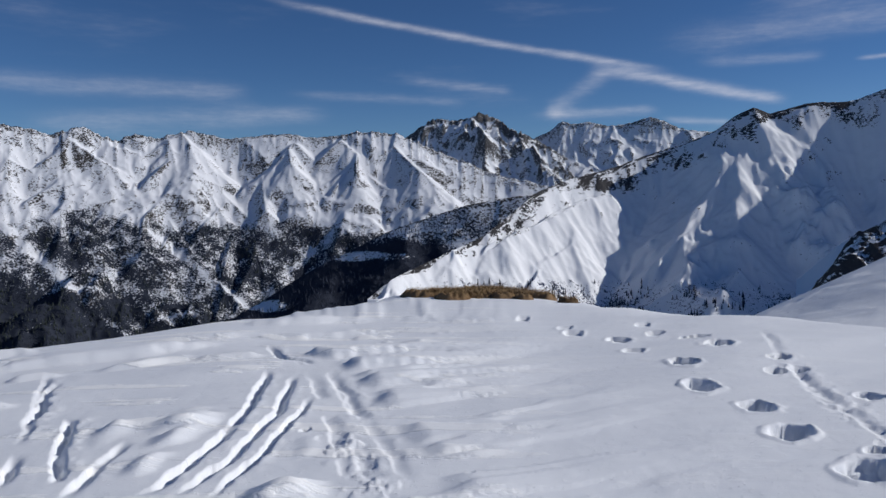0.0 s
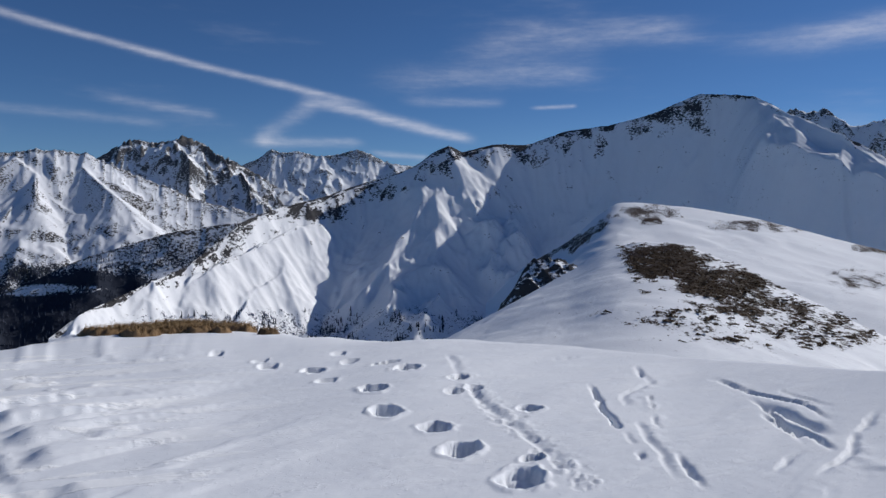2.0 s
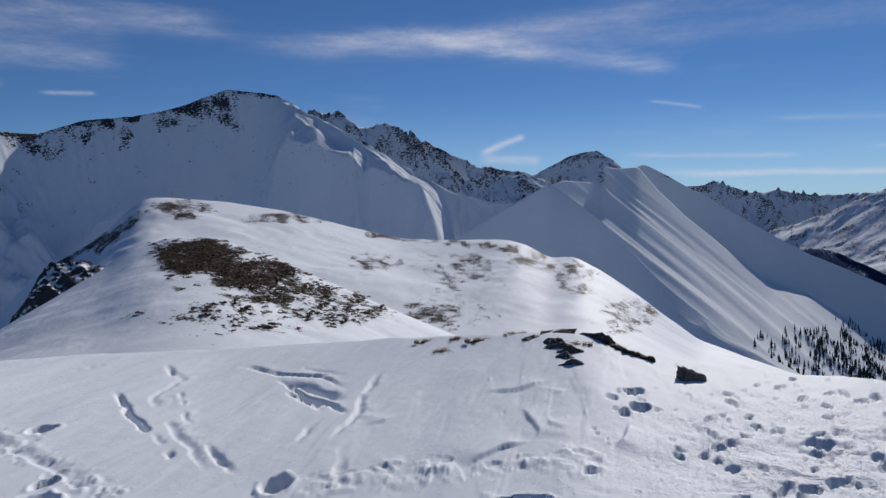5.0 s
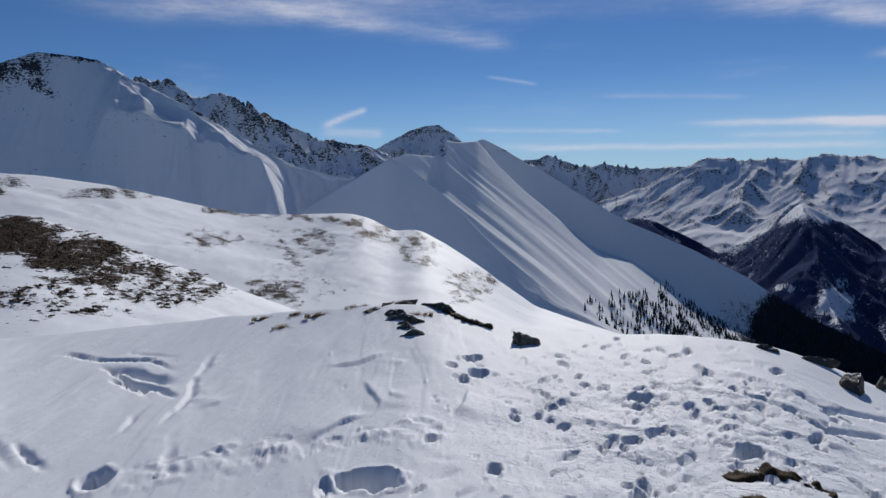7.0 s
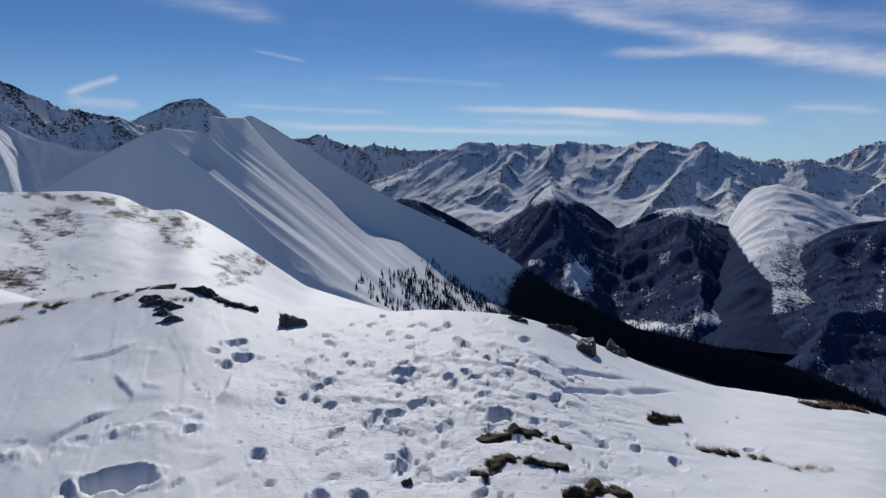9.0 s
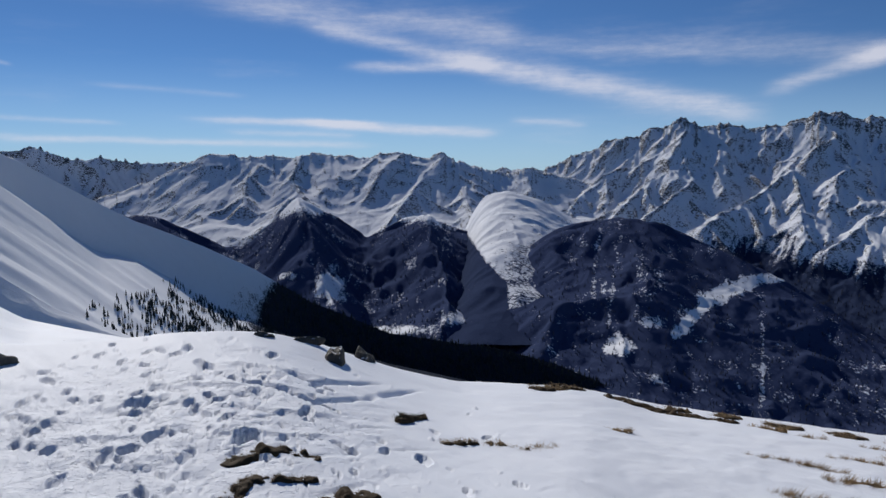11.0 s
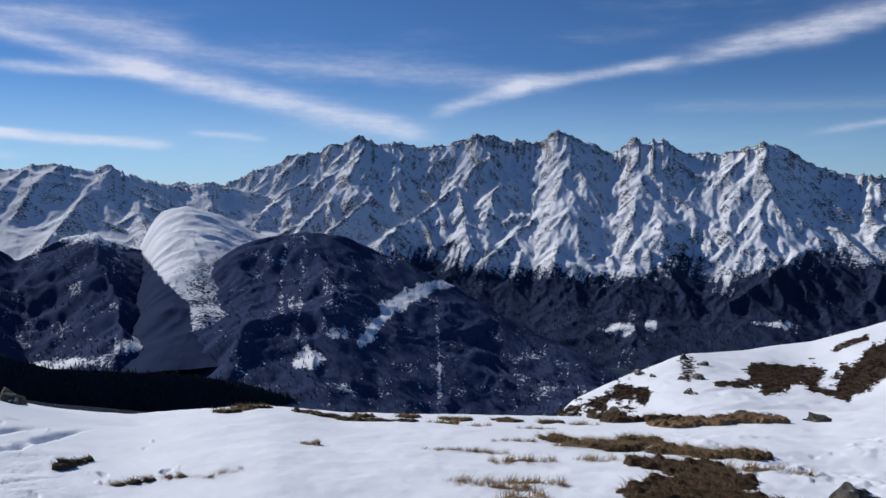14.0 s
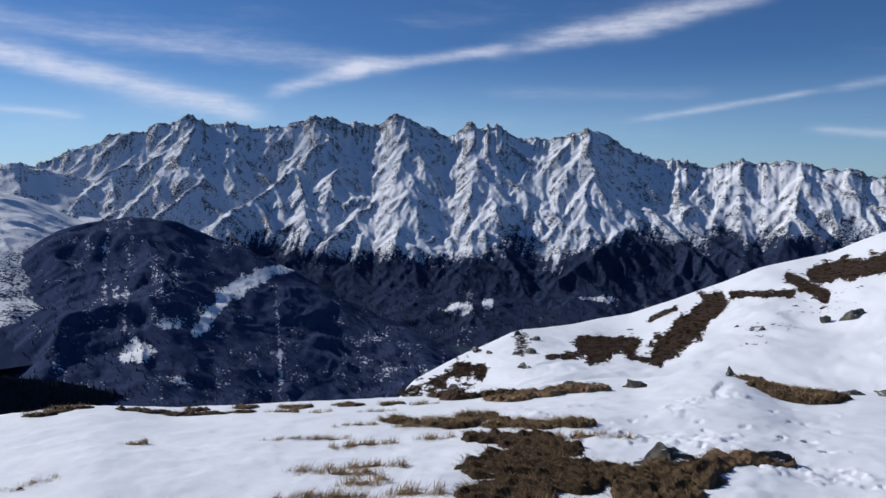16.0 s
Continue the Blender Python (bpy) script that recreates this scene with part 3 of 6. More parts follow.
tagged(massif(
    "ridge_shoulder", M_RIDGE,
    [(70, 1.0), (72.0, 2.6), (73.1, 3.1), (74.7, 2.3), (76.2, 1.35), (77.7, 0.55), (80.3, -1.1), (82.4, -2.4), (84.5, -3.56), (88.9, -5.45), (92.7, -7.4), (94.1, -8.3), (96.8, -10.0), (103, -12.65), (107.6, -13.35),
     (112, -13.95), (116.2, -14.9), (120.3, -16.4), (124, -18)],
    [(70, -1), (74, -2), (80, -8), (86, -11), (92, -15), (98, -18), (124, -22)], [(70, 605), (75, 705), (80, 860), (85, 990), (90, 1110), (96, 1180), (124, 1150)], [(70, 640), (75, 745), (80, 910), (85, 1055), (90, 1190), (96, 1300), (124, 1300)], 38,
    step=0.1, size=90, relief=26, jag=0.06, power=1.0, lean=0.9, stretch=6.0, crisp=5, soft=0.6, metric=True, gully=True, keep=0.5, settle=0.4,
    wood=lambda A, E, s: 1.1 * smooth((A - 93.0 - 0.35 * (E + 9)) / 3.0) + 0.45 * smooth((A - 88) / 5) * below(E, -8.5, 3),
    rocky=lambda A, E, s: 0.42 * smooth((s - 0.96) / 0.04) * smooth((78 - A) / 4) + 0.62 * blob(A, E, 74.3, 2.0, 1.6, 0.6)),
    "shaded flank behind a snow ridge, wooded lower down", MOUNTAIN)

tagged(massif(
    "ridge_flank", M_RIDGE,
    [(55, -5.2), (59.0, -2.35), (61.6, -0.7), (64.2, 0.78), (65.9, 1.68), (66.8, 1.3), (69.8, -0.96), (72.8, -4.05), (74.6, -5.9), (79, -9.4), (83.4, -11.6), (86, -13)],
    -15, [(55, 440), (66, 350), (75, 345), (86, 340)], [(55, 530), (66, 440), (70, 420), (75, 415), (79, 405), (86, 400)], 28,
    step=0.12, size=60, relief=4.0, jag=0.1, power=1.0, soft=0.8, keep=0.5,
    rocky=lambda A, E, s: 0.62 * smooth((s - 0.95) / 0.05) * smooth((A - 63) / 3)),
    "steep shaded flank of the gullied ridge", MOUNTAIN)

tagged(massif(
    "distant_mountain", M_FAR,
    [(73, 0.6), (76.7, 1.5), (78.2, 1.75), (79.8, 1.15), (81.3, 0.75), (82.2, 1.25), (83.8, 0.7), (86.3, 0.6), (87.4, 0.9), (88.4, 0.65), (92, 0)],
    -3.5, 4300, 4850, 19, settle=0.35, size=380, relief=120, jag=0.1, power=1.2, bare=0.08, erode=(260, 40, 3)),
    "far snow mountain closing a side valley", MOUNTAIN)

tagged(massif(
    "backlit_range", M_FAR,
    [(80, -3), (82.5, -1.75), (85.4, -0.7), (87.6, 0.4), (88.9, 1.05), (89.7, 1.3), (92.3, 1.0), (94.1, 1.2), (95.8, 0.95), (97.1, 1.4), (98.4, 1.2), (100.6, 1.08), (101.9, 1.0), (102.8, 1.42),
     (103.7, 1.55), (104.8, 1.3), (106.3, 1.1), (107.6, 1.4), (108.4, 0.65), (109.7, 0.42), (111, 0.02), (112.6, -0.2), (113.9, 0.15), (115.1, -0.22), (118, -0.8), (121, -1.5)],
    -6.8, 2800, 4300, 20, settle=0.35, size=900, relief=80, jag=0.3, power=1.3, bare=0.03, erode=(260, 8, 4, 0.5), 
    ridges=[
        [(96.6, 1.16), (95.6, -0.86), (96.2, -1.72), (94.7, -2.93), (93.4, -4.59)],
        [(96.2, -1.72), (97.7, -3.10), (99.3, -4.74)],
        [(104.5, 1.33), (102.5, -0.41), (101.4, -2.16)],
        [(107.8, 1.35), (106.0, -0.14), (104.6, -2.09), (102.7, -4.52)],
        [(107.8, 1.35), (108.8, -0.73), (109.3, -2.83), (110.1, -4.41)],
        [(93.3, 0.34), (92.2, -0.99), (92.0, -2.75)],
        [(102.0, 0.66), (100.3, -0.87)]], ridge_slope=0.6, branch=(300, 300), sag=75, rocky=lambda A, E, s: -0.1 * smooth((s - 0.9) / 0.08)),
    "rolling snow mountains against the light", MOUNTAIN)

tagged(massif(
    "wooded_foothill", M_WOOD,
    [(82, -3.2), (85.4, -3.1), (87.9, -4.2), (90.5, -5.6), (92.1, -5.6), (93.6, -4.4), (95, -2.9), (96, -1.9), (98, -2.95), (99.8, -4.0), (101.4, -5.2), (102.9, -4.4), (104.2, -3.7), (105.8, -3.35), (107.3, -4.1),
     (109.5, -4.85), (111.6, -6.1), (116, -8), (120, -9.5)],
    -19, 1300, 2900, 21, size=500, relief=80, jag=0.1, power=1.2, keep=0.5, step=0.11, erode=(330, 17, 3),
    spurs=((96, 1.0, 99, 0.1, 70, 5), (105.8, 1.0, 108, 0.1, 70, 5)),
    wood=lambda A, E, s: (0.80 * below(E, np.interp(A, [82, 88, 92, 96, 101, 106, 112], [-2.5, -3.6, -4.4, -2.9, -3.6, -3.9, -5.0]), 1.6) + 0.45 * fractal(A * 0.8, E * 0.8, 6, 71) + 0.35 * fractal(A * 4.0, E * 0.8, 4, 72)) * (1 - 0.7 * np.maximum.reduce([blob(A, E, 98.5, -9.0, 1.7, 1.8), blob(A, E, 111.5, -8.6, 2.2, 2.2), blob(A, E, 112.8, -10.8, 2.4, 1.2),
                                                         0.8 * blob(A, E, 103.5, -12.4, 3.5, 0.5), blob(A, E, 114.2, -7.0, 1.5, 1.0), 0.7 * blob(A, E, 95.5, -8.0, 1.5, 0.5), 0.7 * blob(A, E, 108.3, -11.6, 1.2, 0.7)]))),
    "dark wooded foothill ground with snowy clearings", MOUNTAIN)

tagged(massif(
    "snowy_shoulder", M_FAR,
    [(107.5, -7.5), (108.7, -5.5), (109.4, -3.7), (110.6, -1.95), (112.3, -1.55), (114.8, -2.25), (117.2, -3.6), (118.4, -3.95), (121, -4.2), (125, -5)],
    -13.5, 1500, 3100, 22, size=200, relief=24, jag=0.03, power=0.9, keep=0.6, erode=(150, 4, 4, 0.5),
    wood=lambda A, E, s: smooth((A - 109.5) / 2.5) * (0.24 * below(E, -3.2, 2.0) + 0.22 * below(E, -6.0, 1.5) + 0.5 * below(E, -11.0, 1.5)) + 0.9 * smooth((np.interp(E, [-9, -7.4, -5.6, -4.2, -3.0], [112.6, 111.2, 110.0, 109.2, 108.2]) - A) / 0.7)),
    "open white shoulder with scattered trees", MOUNTAIN)

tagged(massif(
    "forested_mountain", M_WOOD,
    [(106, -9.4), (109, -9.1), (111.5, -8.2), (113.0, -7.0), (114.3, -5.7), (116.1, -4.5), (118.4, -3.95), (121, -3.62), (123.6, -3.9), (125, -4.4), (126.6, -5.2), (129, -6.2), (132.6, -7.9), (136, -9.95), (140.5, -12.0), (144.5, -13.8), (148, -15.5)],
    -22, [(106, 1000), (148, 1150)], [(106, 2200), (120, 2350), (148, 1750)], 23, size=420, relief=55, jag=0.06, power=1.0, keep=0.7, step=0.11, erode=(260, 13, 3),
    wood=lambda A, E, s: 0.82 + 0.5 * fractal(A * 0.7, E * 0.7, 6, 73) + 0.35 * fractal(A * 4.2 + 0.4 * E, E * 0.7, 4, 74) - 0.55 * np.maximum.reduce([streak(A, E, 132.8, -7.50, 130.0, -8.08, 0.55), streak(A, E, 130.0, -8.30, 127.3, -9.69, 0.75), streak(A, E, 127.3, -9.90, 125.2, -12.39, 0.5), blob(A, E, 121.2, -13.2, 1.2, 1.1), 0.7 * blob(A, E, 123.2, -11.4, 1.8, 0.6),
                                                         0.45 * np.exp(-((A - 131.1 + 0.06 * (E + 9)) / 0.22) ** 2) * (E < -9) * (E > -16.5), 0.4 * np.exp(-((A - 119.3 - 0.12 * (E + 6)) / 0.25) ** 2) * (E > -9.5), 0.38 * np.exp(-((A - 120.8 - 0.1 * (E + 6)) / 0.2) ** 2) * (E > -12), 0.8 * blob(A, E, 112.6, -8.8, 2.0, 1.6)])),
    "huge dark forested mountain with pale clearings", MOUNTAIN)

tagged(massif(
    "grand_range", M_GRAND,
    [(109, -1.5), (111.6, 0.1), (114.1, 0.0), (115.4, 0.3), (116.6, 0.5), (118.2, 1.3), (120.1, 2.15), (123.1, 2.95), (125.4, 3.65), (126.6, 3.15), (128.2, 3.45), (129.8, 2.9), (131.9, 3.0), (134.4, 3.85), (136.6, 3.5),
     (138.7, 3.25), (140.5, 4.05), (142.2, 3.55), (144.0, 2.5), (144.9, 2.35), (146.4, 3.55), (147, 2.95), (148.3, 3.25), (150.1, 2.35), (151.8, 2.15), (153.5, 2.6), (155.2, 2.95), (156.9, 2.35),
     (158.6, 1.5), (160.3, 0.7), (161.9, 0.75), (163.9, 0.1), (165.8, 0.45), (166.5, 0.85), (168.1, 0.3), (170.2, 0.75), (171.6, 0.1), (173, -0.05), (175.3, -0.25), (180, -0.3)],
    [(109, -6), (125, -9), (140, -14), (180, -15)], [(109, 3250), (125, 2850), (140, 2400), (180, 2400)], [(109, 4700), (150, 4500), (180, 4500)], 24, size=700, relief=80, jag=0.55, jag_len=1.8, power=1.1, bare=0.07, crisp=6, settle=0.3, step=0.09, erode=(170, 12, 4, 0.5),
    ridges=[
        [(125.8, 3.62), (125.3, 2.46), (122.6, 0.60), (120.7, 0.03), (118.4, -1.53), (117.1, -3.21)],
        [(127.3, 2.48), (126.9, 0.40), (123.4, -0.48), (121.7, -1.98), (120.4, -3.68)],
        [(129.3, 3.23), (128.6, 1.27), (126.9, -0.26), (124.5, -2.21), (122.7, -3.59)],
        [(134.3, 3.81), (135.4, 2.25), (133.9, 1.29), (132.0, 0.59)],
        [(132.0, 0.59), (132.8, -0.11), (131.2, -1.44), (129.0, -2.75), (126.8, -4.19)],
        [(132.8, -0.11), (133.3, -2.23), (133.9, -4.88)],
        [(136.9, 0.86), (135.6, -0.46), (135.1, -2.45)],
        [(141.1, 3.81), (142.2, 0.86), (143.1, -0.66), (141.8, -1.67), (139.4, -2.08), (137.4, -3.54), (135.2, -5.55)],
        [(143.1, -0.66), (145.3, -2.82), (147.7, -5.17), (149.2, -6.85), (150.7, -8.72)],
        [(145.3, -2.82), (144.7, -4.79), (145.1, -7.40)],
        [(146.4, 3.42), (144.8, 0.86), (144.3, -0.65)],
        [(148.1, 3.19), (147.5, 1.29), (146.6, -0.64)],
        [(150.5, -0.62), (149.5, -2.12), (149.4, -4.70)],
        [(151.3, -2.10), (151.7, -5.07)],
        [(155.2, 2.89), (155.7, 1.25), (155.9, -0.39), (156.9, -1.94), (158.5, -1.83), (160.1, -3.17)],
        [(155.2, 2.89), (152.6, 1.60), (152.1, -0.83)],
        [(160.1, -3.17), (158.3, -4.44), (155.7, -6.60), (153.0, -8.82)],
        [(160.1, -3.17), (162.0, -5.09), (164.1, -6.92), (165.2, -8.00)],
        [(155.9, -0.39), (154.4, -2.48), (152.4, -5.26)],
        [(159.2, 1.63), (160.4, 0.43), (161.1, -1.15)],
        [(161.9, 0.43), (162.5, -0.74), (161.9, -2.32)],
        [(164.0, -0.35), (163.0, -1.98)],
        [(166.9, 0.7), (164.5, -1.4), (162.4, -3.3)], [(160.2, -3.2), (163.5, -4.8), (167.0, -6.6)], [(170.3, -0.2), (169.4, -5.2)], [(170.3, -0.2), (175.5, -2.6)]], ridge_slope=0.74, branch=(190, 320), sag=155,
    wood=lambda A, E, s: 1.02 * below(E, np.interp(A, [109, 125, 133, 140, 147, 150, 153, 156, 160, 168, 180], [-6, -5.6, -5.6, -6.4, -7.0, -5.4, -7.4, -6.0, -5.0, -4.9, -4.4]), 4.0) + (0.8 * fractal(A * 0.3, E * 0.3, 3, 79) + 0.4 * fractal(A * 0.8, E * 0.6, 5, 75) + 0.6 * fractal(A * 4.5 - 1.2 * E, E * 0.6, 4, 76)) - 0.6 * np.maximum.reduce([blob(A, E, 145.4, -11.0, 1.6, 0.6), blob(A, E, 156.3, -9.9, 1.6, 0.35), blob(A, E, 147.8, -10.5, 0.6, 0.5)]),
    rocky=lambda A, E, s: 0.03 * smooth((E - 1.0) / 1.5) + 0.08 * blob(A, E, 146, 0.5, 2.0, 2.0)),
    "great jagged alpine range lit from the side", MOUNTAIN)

# ---- the near hill ----


def snow_material(name, grain=1.0):
    """Wind-packed snow, with bare heath where marked 'heath'."""
    mat, n, shader = material(name)
    place = n.add("ShaderNodeNewGeometry").outputs["Position"]
    turned = n.add("ShaderNodeMapping")
    n.put(place, turned.inputs["Vector"])
    turned.inputs["Rotation"].default_value[2] = radians(-23)
    turned.inputs["Scale"].default_value = (0.55, 3.4, 1)
    wind = n.noise(turned.outputs[0], 0.9 / grain, 5, 0.5)
    crust = n.noise(place, 9 / grain, 5, 0.6)
    flake = n.noise(place, 90 / grain, 3, 0.6)
    loose = n.math("MULTIPLY", n.ramp(n.math("MULTIPLY_ADD", crust, 0.12, wind), 0.60, 0.66), attribute(n, "loose"))
    colour = n.mix(n.noise(place, 0.8 / grain, 5, 0.6), (0.79, 0.82, 0.87), (0.86, 0.88, 0.92))
    colour = n.mix(loose, colour, (0.95, 0.96, 0.97))
    tuft = n.noise(place, 14 / grain, 6, 0.7)
    clump = n.noise(place, 2.2 / grain, 5, 0.6)
    heath = n.math("ADD", attribute(n, "heath"), n.math("MULTIPLY", n.math("SUBTRACT", n.math("MULTIPLY_ADD", tuft, 0.6, n.math("MULTIPLY", clump, 0.4)), 0.5), 2.6))
    heath = n.ramp(heath, 0.46, 0.52)
    brown = n.mix(n.noise(place, 40 / grain, 4, 0.7), (0.018, 0.012, 0.009), (0.085, 0.055, 0.034))
    n.put(n.mix(heath, colour, brown), shader.inputs["Base Color"])
    shader.inputs["Roughness"].default_value = 0.58
    shader.inputs["Specular IOR Level"].default_value = 0.04
    height = n.math("ADD", n.math("MULTIPLY", wind, 0.4), n.math("MULTIPLY_ADD", crust, 0.13, n.math("MULTIPLY", flake, 0.04)))
    height = n.math("ADD", height, n.math("MULTIPLY", heath, n.math("MULTIPLY", tuft, 2.0)))
    trodden = attribute(n, "trodden")
    chips = n.add("ShaderNodeMapping")
    n.put(place, chips.inputs["Vector"])
    chips.inputs["Rotation"].default_value[2] = radians(20)
    chips.inputs["Scale"].default_value = (1.0, 0.45, 1)
    pits = n.ramp(n.noise(chips.outputs[0], 15, 4, 0.6), 0.55, 0.60)
    crumbs = n.ramp(n.noise(place, 34, 3, 0.6), 0.56, 0.62)
    scraped = n.math("MULTIPLY", trodden, n.math("MULTIPLY_ADD", pits, -0.3, n.math("MULTIPLY", crumbs, 0.35)))
    grains = n.math("MULTIPLY", n.ramp(n.noise(place, 26 / grain, 4, 0.65), 0.6, 0.66), 0.06)
    height = n.math("ADD", n.math("ADD", height, scraped), grains)
    bump(n, shader, n.math("MULTIPLY_ADD", loose, 0.5, height), 0.6, 0.03 * grain)
    return mat


M_SNOW = snow_material("wind_packed_snow")
M_HILL = snow_material("hillside_snow", 2.2)
M_CRAG = mountain_material("broken_crag", 2.5)

EDGE_EL = [(-60, -12), (-35, -11.15), (-25, -10.85), (-17, -10.28), (-8, -9.6), (-2, -8.65), (4.3, -8.35), (10.4, -9.25), (16, -9.7), (22, -9.6), (33, -9.95), (42, -10.25), (49, -10.0), (57, -9.8),
           (63, -9.6), (69, -9.4), (74.5, -10.5), (79, -11.6), (84, -11.75), (88, -11.5), (94, -11.7), (97.3, -12.4), (101, -13.9), (105, -15.2), (108.4, -15.95), (114.4, -16.1), (118, -16.1),
           (123, -17.1), (129, -17.4), (133, -17.55), (140, -17.5), (146, -17.1), (150, -16.5), (154, -15.8), (158, -15.6), (162, -14.7), (164.5, -14.4), (168, -15.2), (176, -14.5), (190, -13), (240, -13), (300, -12)]
EDGE_R = [(-60, 10), (-25, 10.5), (-17, 11), (-8, 13), (-2, 16), (4.3, 18), (10.4, 14), (16, 12), (33, 11), (45, 10), (57, 8.5), (63, 7.8), (72, 7.5), (84, 7.6), (94, 7.8), (101, 8), (108, 8.2), (118, 8.2),
          (133, 8.3), (146, 9), (158, 10.5), (176, 11), (300, 10)]
BEARINGS = np.arange(-60, 300.1, 0.25)


def eased(pairs, spread=1.1):
    """Values at BEARINGS between the pairs, with the corners rounded off."""
    v = np.interp(BEARINGS, [p[0] for p in pairs], [p[1] for p in pairs])
    k = np.exp(-0.5 * (np.arange(-24, 25) * 0.25 / spread) ** 2)
    return np.convolve(np.pad(v, 24, mode="edge"), k / k.sum(), mode="valid")


EDGE_EL_LINE, EDGE_R_LINE = eased(EDGE_EL), eased(EDGE_R, 2.5)


def hill_height(A, R):
    """Height of the hilltop at a bearing in degrees and a distance in metres."""
    r_edge = np.interp(A, BEARINGS, EDGE_R_LINE)
    z_edge = EYE + r_edge * np.tan(np.radians(np.interp(A, BEARINGS, EDGE_EL_LINE)))
    t = np.clip((R - 2.5) / (r_edge - 2.5), 0, 1)
    over = np.maximum(R - r_edge, 0)
    fall = 0.2 * over + 0.75 * over * over / (over + 12)
    return z_edge * (0.5 * t + 0.5 * t * t) - np.minimum(fall, 900)


def snow_noise(X, Y):
    """Wind crust: long low drifts, thin broken slabs with sharp edges, and a fine ripple across them."""
    u, v = X * 0.921 + Y * 0.391, Y * 0.921 - X * 0.391
    drift = fractal(u / 2.6 + 3, v / 0.9, 4, 51, 0.45)
    slab = fractal(u / 2.4 + 9, v / 0.42, 4, 52, 0.5)
    left = 0.08 + 0.92 * smooth((1.6 - X) / 3.0) * smooth((Y - 2.0) / 2.0)
    for width, depth, rim, line in TRACKS:
        p = np.array(line)
        for (x0, y0), (x1, y1) in zip(p[:-1], p[1:]):
            t = np.clip(((X - x0) * (x1 - x0) + (Y - y0) * (y1 - y0)) / ((x1 - x0) ** 2 + (y1 - y0) ** 2), 0, 1)
            left = left * smooth((np.hypot(X - x0 - t * (x1 - x0), Y - y0 - t * (y1 - y0)) - 0.1) / 0.25)
    plates = 0.055 * smooth((slab - 0.05) / 0.07) + 0.035 * smooth((slab - 0.16) / 0.05)
    fine = fractal(X * 7, Y * 7, 4, 54, 0.6)
    worn = smooth((-1.2 - Y) / 2.0)
    crust = 0.05 * fractal(X * 1.7, Y * 1.7, 5, 57, 0.55) + 0.018 * np.maximum(0, fractal(X * 5.5, Y * 5.5, 3, 58) - 0.02)
    return 0.07 * drift + worn * crust + left * plates + 0.06 * fractal(X / 3.5, Y / 3.5, 3, 53) + 0.005 * fine


# boot holes: x, y, heading, length, width, depth
TRAIL_A = [(1.19, 10.8, 10, 0.3, 0.2, 0.1), (1.63, 9.69, 20, 0.36, 0.2, 0.1), (1.66, 9.18, 10, 0.36, 0.22, 0.12), (2.10, 8.58, 5, 0.3, 0.26, 0.14), (2.03, 7.71, 15, 0.22, 0.22, 0.1),
           (2.31, 6.91, 5, 0.36, 0.27, 0.16), (2.17, 6.01, 12, 0.34, 0.26, 0.16), (2.36, 5.36, 30, 0.3, 0.24, 0.15), (2.28, 4.71, 40, 0.36, 0.26, 0.17), (2.40, 4.02, 35, 0.38, 0.28, 0.17)]
TRAIL_B = [(3.00, 8.58, 60, 0.45, 0.16, 0.1), (3.05, 7.95, 50, 0.36, 0.26, 0.14), (2.69, 9.79, 30, 0.3, 0.2, 0.1), (2.66, 9.05, 30, 0.36, 0.2, 0.1), (3.33, 7.13, 50, 0.3, 0.18, 0.11),
           (3.02, 6.52, 40, 0.24, 0.16, 0.1), (3.28, 6.63, 60, 0.22, 0.14, 0.08), (3.37, 5.65, 40, 0.24, 0.2, 0.15), (2.66, 4.34, 70, 0.18, 0.12, 0.09), (3.28, 3.01, 60, 0.24, 0.18, 0.16)]
SINGLES = [(0.14, 4.01, 0, 0.12, 0.1, 0.08), (-0.96, 4.92, 20, 0.22, 0.09, 0.08), (5.85, 1.70, 110, 0.3, 0.15, 0.13), (5.53, 1.56, 110, 0.34, 0.17, 0.12), (3.62, 1.55, 165, 0.46, 0.3, 0.2),
           (4.93, 1.12, 80, 0.16, 0.14, 0.08), (4.96, 0.98, 80, 0.2, 0.12, 0.09), (5.16, 0.92, 90, 0.17, 0.15, 0.09), (5.78, 0.81, 90, 0.2, 0.14, 0.09), (5.5, 0.83, 85, 0.15, 0.14, 0.08),
           (4.72, 0.35, 80, 0.24, 0.2, 0.1), (4.75, -0.28, 100, 0.3, 0.2, 0.13), (3.9, 0.12, 80, 0.26, 0.14, 0.09), (3.42, 0.55, 70, 0.2, 0.14, 0.1), (4.0, 1.0, 70, 0.2, 0.14, 0.09)]
